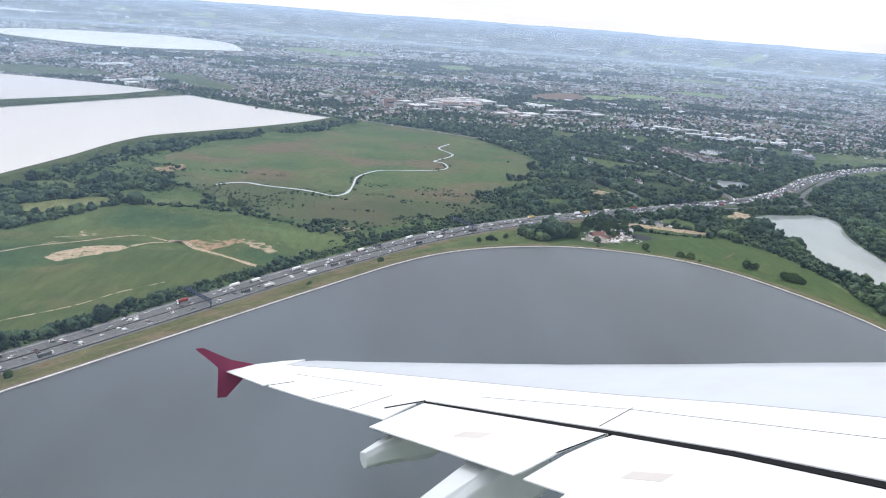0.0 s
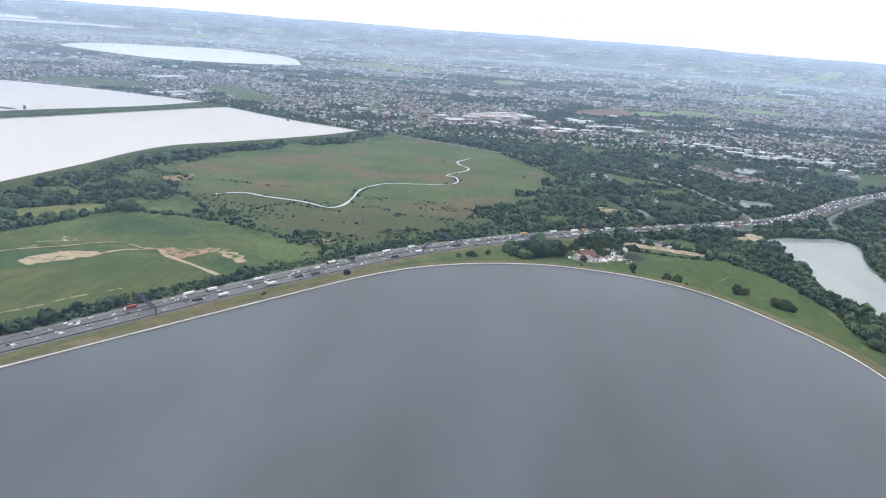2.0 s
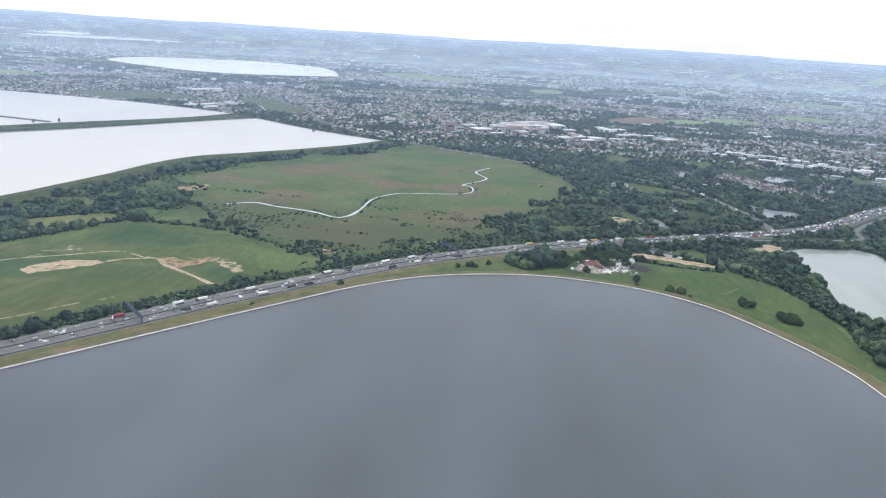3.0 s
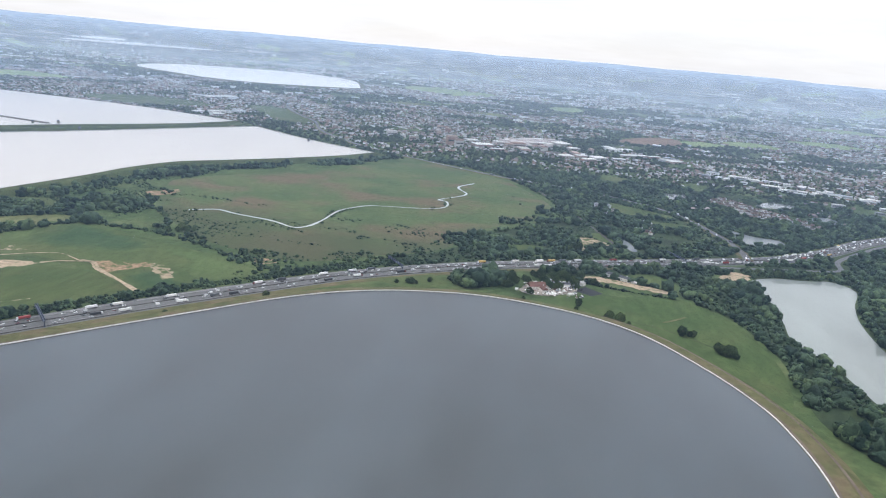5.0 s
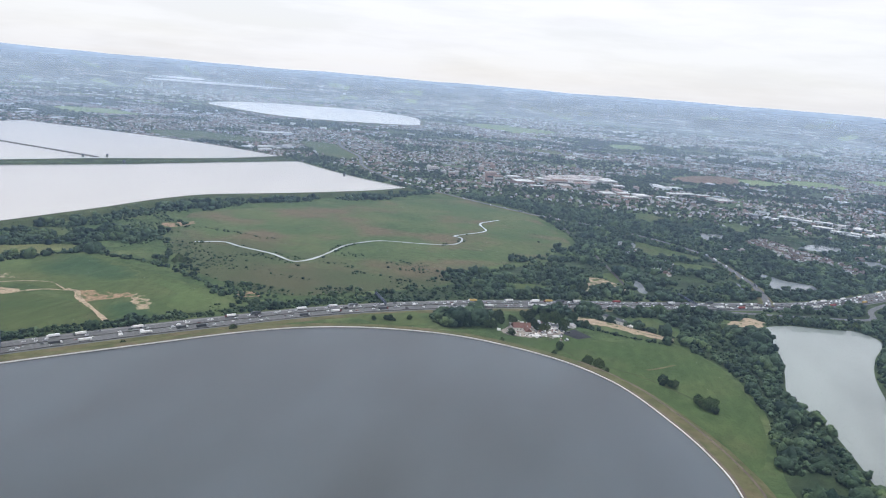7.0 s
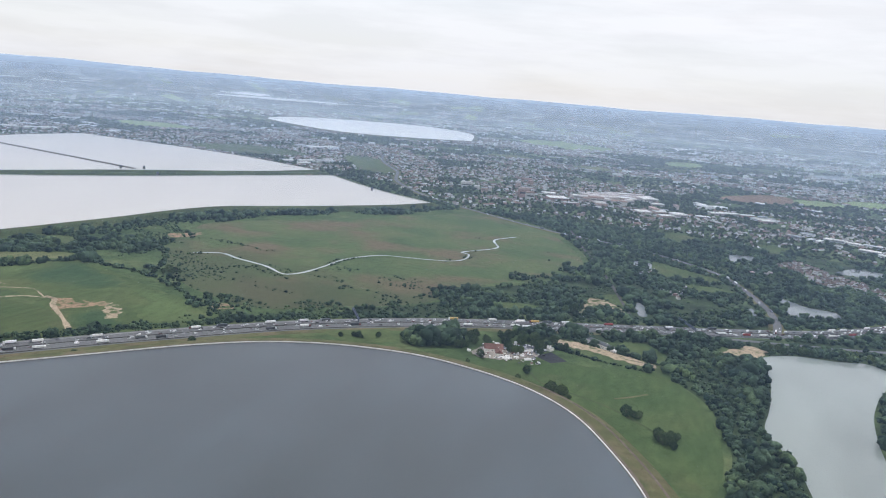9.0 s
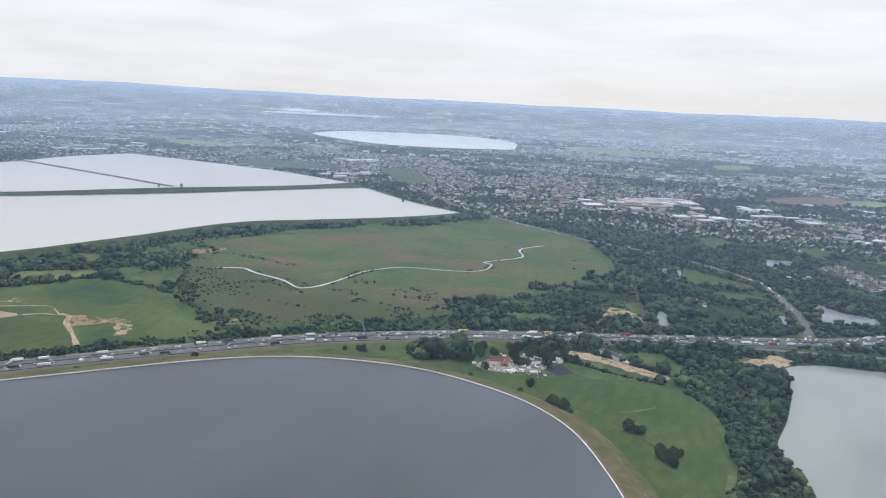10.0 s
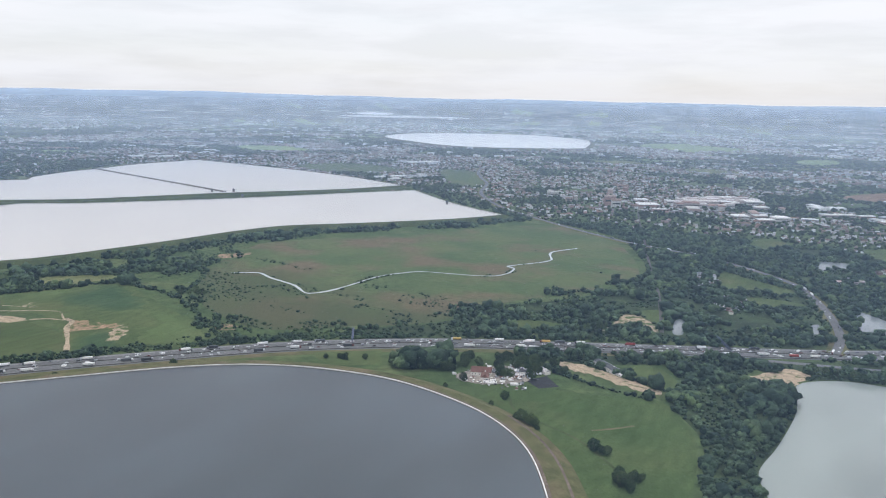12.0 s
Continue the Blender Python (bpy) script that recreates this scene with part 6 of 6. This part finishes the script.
def slab(name, points, top, thick, material, parent, label="", bevel=0.03):
    bm = bmesh.new()
    f = bm.faces.new([bm.verts.new((x, y, top if len(h) == 0 else top + h[0])) for x, y, *h in points])
    bm.normal_update()
    if f.normal.z < 0:
        f.normal_flip()
    bmesh.ops.extrude_face_region(bm, geom=[f])
    for v in f.verts:
        v.co.z -= thick
    bmesh.ops.recalc_face_normals(bm, faces=bm.faces)
    if bevel:
        bmesh.ops.bevel(bm, geom=bm.edges[:], offset=bevel, segments=2, affect="EDGES")
    return part(name, bm, material, parent, label)


skin = slab("wing_skin", [(0, 0), (0.39, 0.87), (1.32, 1.26), (2.2, 1.42), (2.01, 0.69), (4.82, 0.04), (7.34, -0.66), (11.51, -1.80), (14.31, -2.52), (16.5, -2.97), (18.31, -3.49), (22.5, -4.7), (22.5, -7.3), (18.92, -6.13), (16.97, -5.3), (14.57, -4.49), (9.93, -3.01), (9.2, -3.55), (9.27, -3.62), (9.84, -3.22), (9.76, -4.36), (8.35, -3.77), (6.52, -3.04), (3.80, -1.82), (3.6, -1.6), (3.5, -1.72)], 0.0, 0.035, WING_WHITE, wing, bevel=0.006)
edge_line = [(2.2, 1.42), (2.64, 1.46), (4.79, 1.13), (8.33, 0.72), (11.87, 0.33), (14.68, 0.17), (17.0, 0.14), (18.7, 0.05), (22.5, -0.2)]
slat_line = [(2.02, 0.70), (2.6, 0.56), (4.82, 0.05), (7.34, -0.65), (11.51, -1.79), (14.31, -2.51), (16.5, -2.96), (18.31, -3.48), (22.5, -4.69)]
verts, faces, rows = [], [], 9
for (ax, ay), (bx, by) in zip(slat_line, edge_line):
    for j in range(rows):
        t = j / (rows - 2) if j < rows - 1 else 0.96
        verts.append((ax + (bx - ax) * t, ay + (by - ay) * t, -0.012 - 0.05 * t**3 if j < rows - 1 else -0.55))
for i in range(len(edge_line) - 1):
    faces += [(i * rows + j, (i + 1) * rows + j, (i + 1) * rows + j + 1, i * rows + j + 1) for j in range(rows - 1)]
raw("leading_edge", verts, faces, WING_GREY, wing, True)
flap_outer = slab("flap", [(9.96, -3.02), (9.70, -4.75), (11.9, -5.72), (14.02, -6.68), (14.12, -6.45), (14.33, -5.61), (14.62, -4.98), (14.86, -4.62)], -0.035, 0.03, WING_WHITE, wing, bevel=0.006)
flap_inner = slab("flap", [(14.93, -4.66), (14.70, -5.05), (14.46, -5.72), (14.24, -6.80), (15.10, -7.19), (15.08, -7.36), (17.0, -8.1), (20.0, -9.2), (22.5, -10.0), (22.5, -7.36), (18.93, -6.22), (17.0, -5.4)], -0.040, 0.03, WING_WHITE, wing, bevel=0.006)
# solid dark strip laid on top, standing for the shade in the slot
slab("flap_gap_shade", [(9.9, -2.95), (14.57, -4.46), (16.97, -5.27), (18.92, -6.1), (22.5, -7.25), (22.5, -7.52), (18.92, -6.33), (16.97, -5.46), (14.57, -4.61), (9.95, -3.09)], -0.022, 0.08, SEAM_AND_GAP, wing, "dark strip standing for the shade in the gap ahead of the flaps", 0)
for a, b, w in (((9.96, -3.04), (9.25, -3.62), 0.05), ((14.30, -5.70), (14.78, -4.72), 0.025), ((3.7, -1.75), (4.35, -1.35), 0.03), ((6.52, -3.02), (7.2, -2.2), 0.012), ((8.35, -3.74), (8.75, -2.6), 0.012), ((14.55, -4.43), (14.79, -3.33), 0.010), ((18.06, -5.7), (18.37, -4.44), 0.012), ((3.51, -0.49), (7.8, -1.80), 0.005), ((11.2, -2.72), (14.79, -3.43), 0.005), ((14.79, -3.43), (18.86, -4.60), 0.006)):
    a, b = Vector(a), Vector(b)
    s = (b - a).normalized()
    s = Vector((-s.y, s.x)) * w
    slab("panel_seam", [tuple(a - s), tuple(b - s), tuple(b + s), tuple(a + s)], 0.004 if b.y > -5.2 and a.y > -5.6 else -0.028, 0.003, SEAM_AND_GAP, skin, "dark panel seam", 0)
for a, b in zip(slat_line, slat_line[1:]):
    slab("panel_seam", [(a[0], a[1] - 0.012), (b[0], b[1] - 0.012), (b[0], b[1] + 0.016), (a[0], a[1] + 0.016)], 0.004, 0.003, STEEL, skin, "grey seam behind the leading edge", 0)
for x, y in ((12.3, -4.95), (16.0, -6.35), (17.6, -7.3)):
    slab("walkway_patch", [(x - 0.35, y - 0.18), (x + 0.25, y - 0.22), (x + 0.35, y + 0.08), (x - 0.25, y + 0.1)], -0.031 if x < 14 else -0.036, 0.003, PATCH, flap_outer if x < 14 else flap_inner, "worn grey patch", 0)
# tip fence, standing across the wing's end
c = Vector((0.409, 0.912, 0))
bm = bmesh.new()
ring = [(-0.86, 0.94), (-0.60, 0.91), (0.20, 0.34), (0.95, 0.02), (0.51, -0.37), (-0.14, -0.83), (-0.41, -0.78), (-0.22, 0.16)]
for s in (-0.035, 0.035):
    off = Vector((c.y, -c.x, 0)) * s
    bm.faces.new([bm.verts.new(c * u + Vector((0, 0, h)) + off) for u, h in ring])
bm.verts.ensure_lookup_table()
n = len(ring)
for i in range(n):
    bm.faces.new((bm.verts[i], bm.verts[(i + 1) % n], bm.verts[n + (i + 1) % n], bm.verts[n + i]))
bmesh.ops.recalc_face_normals(bm, faces=bm.faces)
part("tip_fence", bm, MAROON, wing, "maroon painted tip fence")


def fairing(tip_at, root_at, wide, deep):
    """A flap track fairing with flat sides, tapering to a blunt end."""
    bm = bmesh.new()
    a, b = Vector((*tip_at, -0.30)), Vector((*root_at, -0.28))
    d = b - a
    s = Vector((-d.y, d.x, 0)).normalized()
    loops = []
    for t, w, top, low in ((0.0, 0.30, -0.02, -0.42), (0.22, 0.52, 0.02, -0.60), (0.6, 0.9, 0.05, -0.95), (1.0, 1.0, 0.02, -1.0)):
        m = a + d * t
        loops.append([bm.verts.new(m + s * wide * w * u + Vector((0, 0, deep * h))) for u, h in ((-0.55, top), (0.55, top), (0.8, top - 0.15), (0.7, low * 0.8), (0.25, low), (-0.25, low), (-0.7, low * 0.8), (-0.8, top - 0.15))])
    for p, q in zip(loops, loops[1:]):
        for i in range(8):
            bm.faces.new((p[i], p[(i + 1) % 8], q[(i + 1) % 8], q[i]))
    bm.faces.new(loops[0])
    bm.faces.new(loops[-1][::-1])
    bmesh.ops.recalc_face_normals(bm, faces=bm.faces)
    bmesh.ops.bevel(bm, geom=bm.edges[:], offset=0.015, segments=1, affect="EDGES")
    part("flap_fairing", bm, FAIRING, wing, "flat-sided flap fairing, coloured grey for the shade under the flap")


# fairings greyer than the wing: the flaps' shade is put into their colour
FAIRING = plain("fairing_shade_grey", (0.52, 0.55, 0.57), 0.45, spread=0.05, grain=0.5)
fairing((10.02, -5.45), (10.3, -2.6), 0.42, 0.80)
fairing((12.75, -8.90), (13.0, -4.2), 0.52, 1.15)
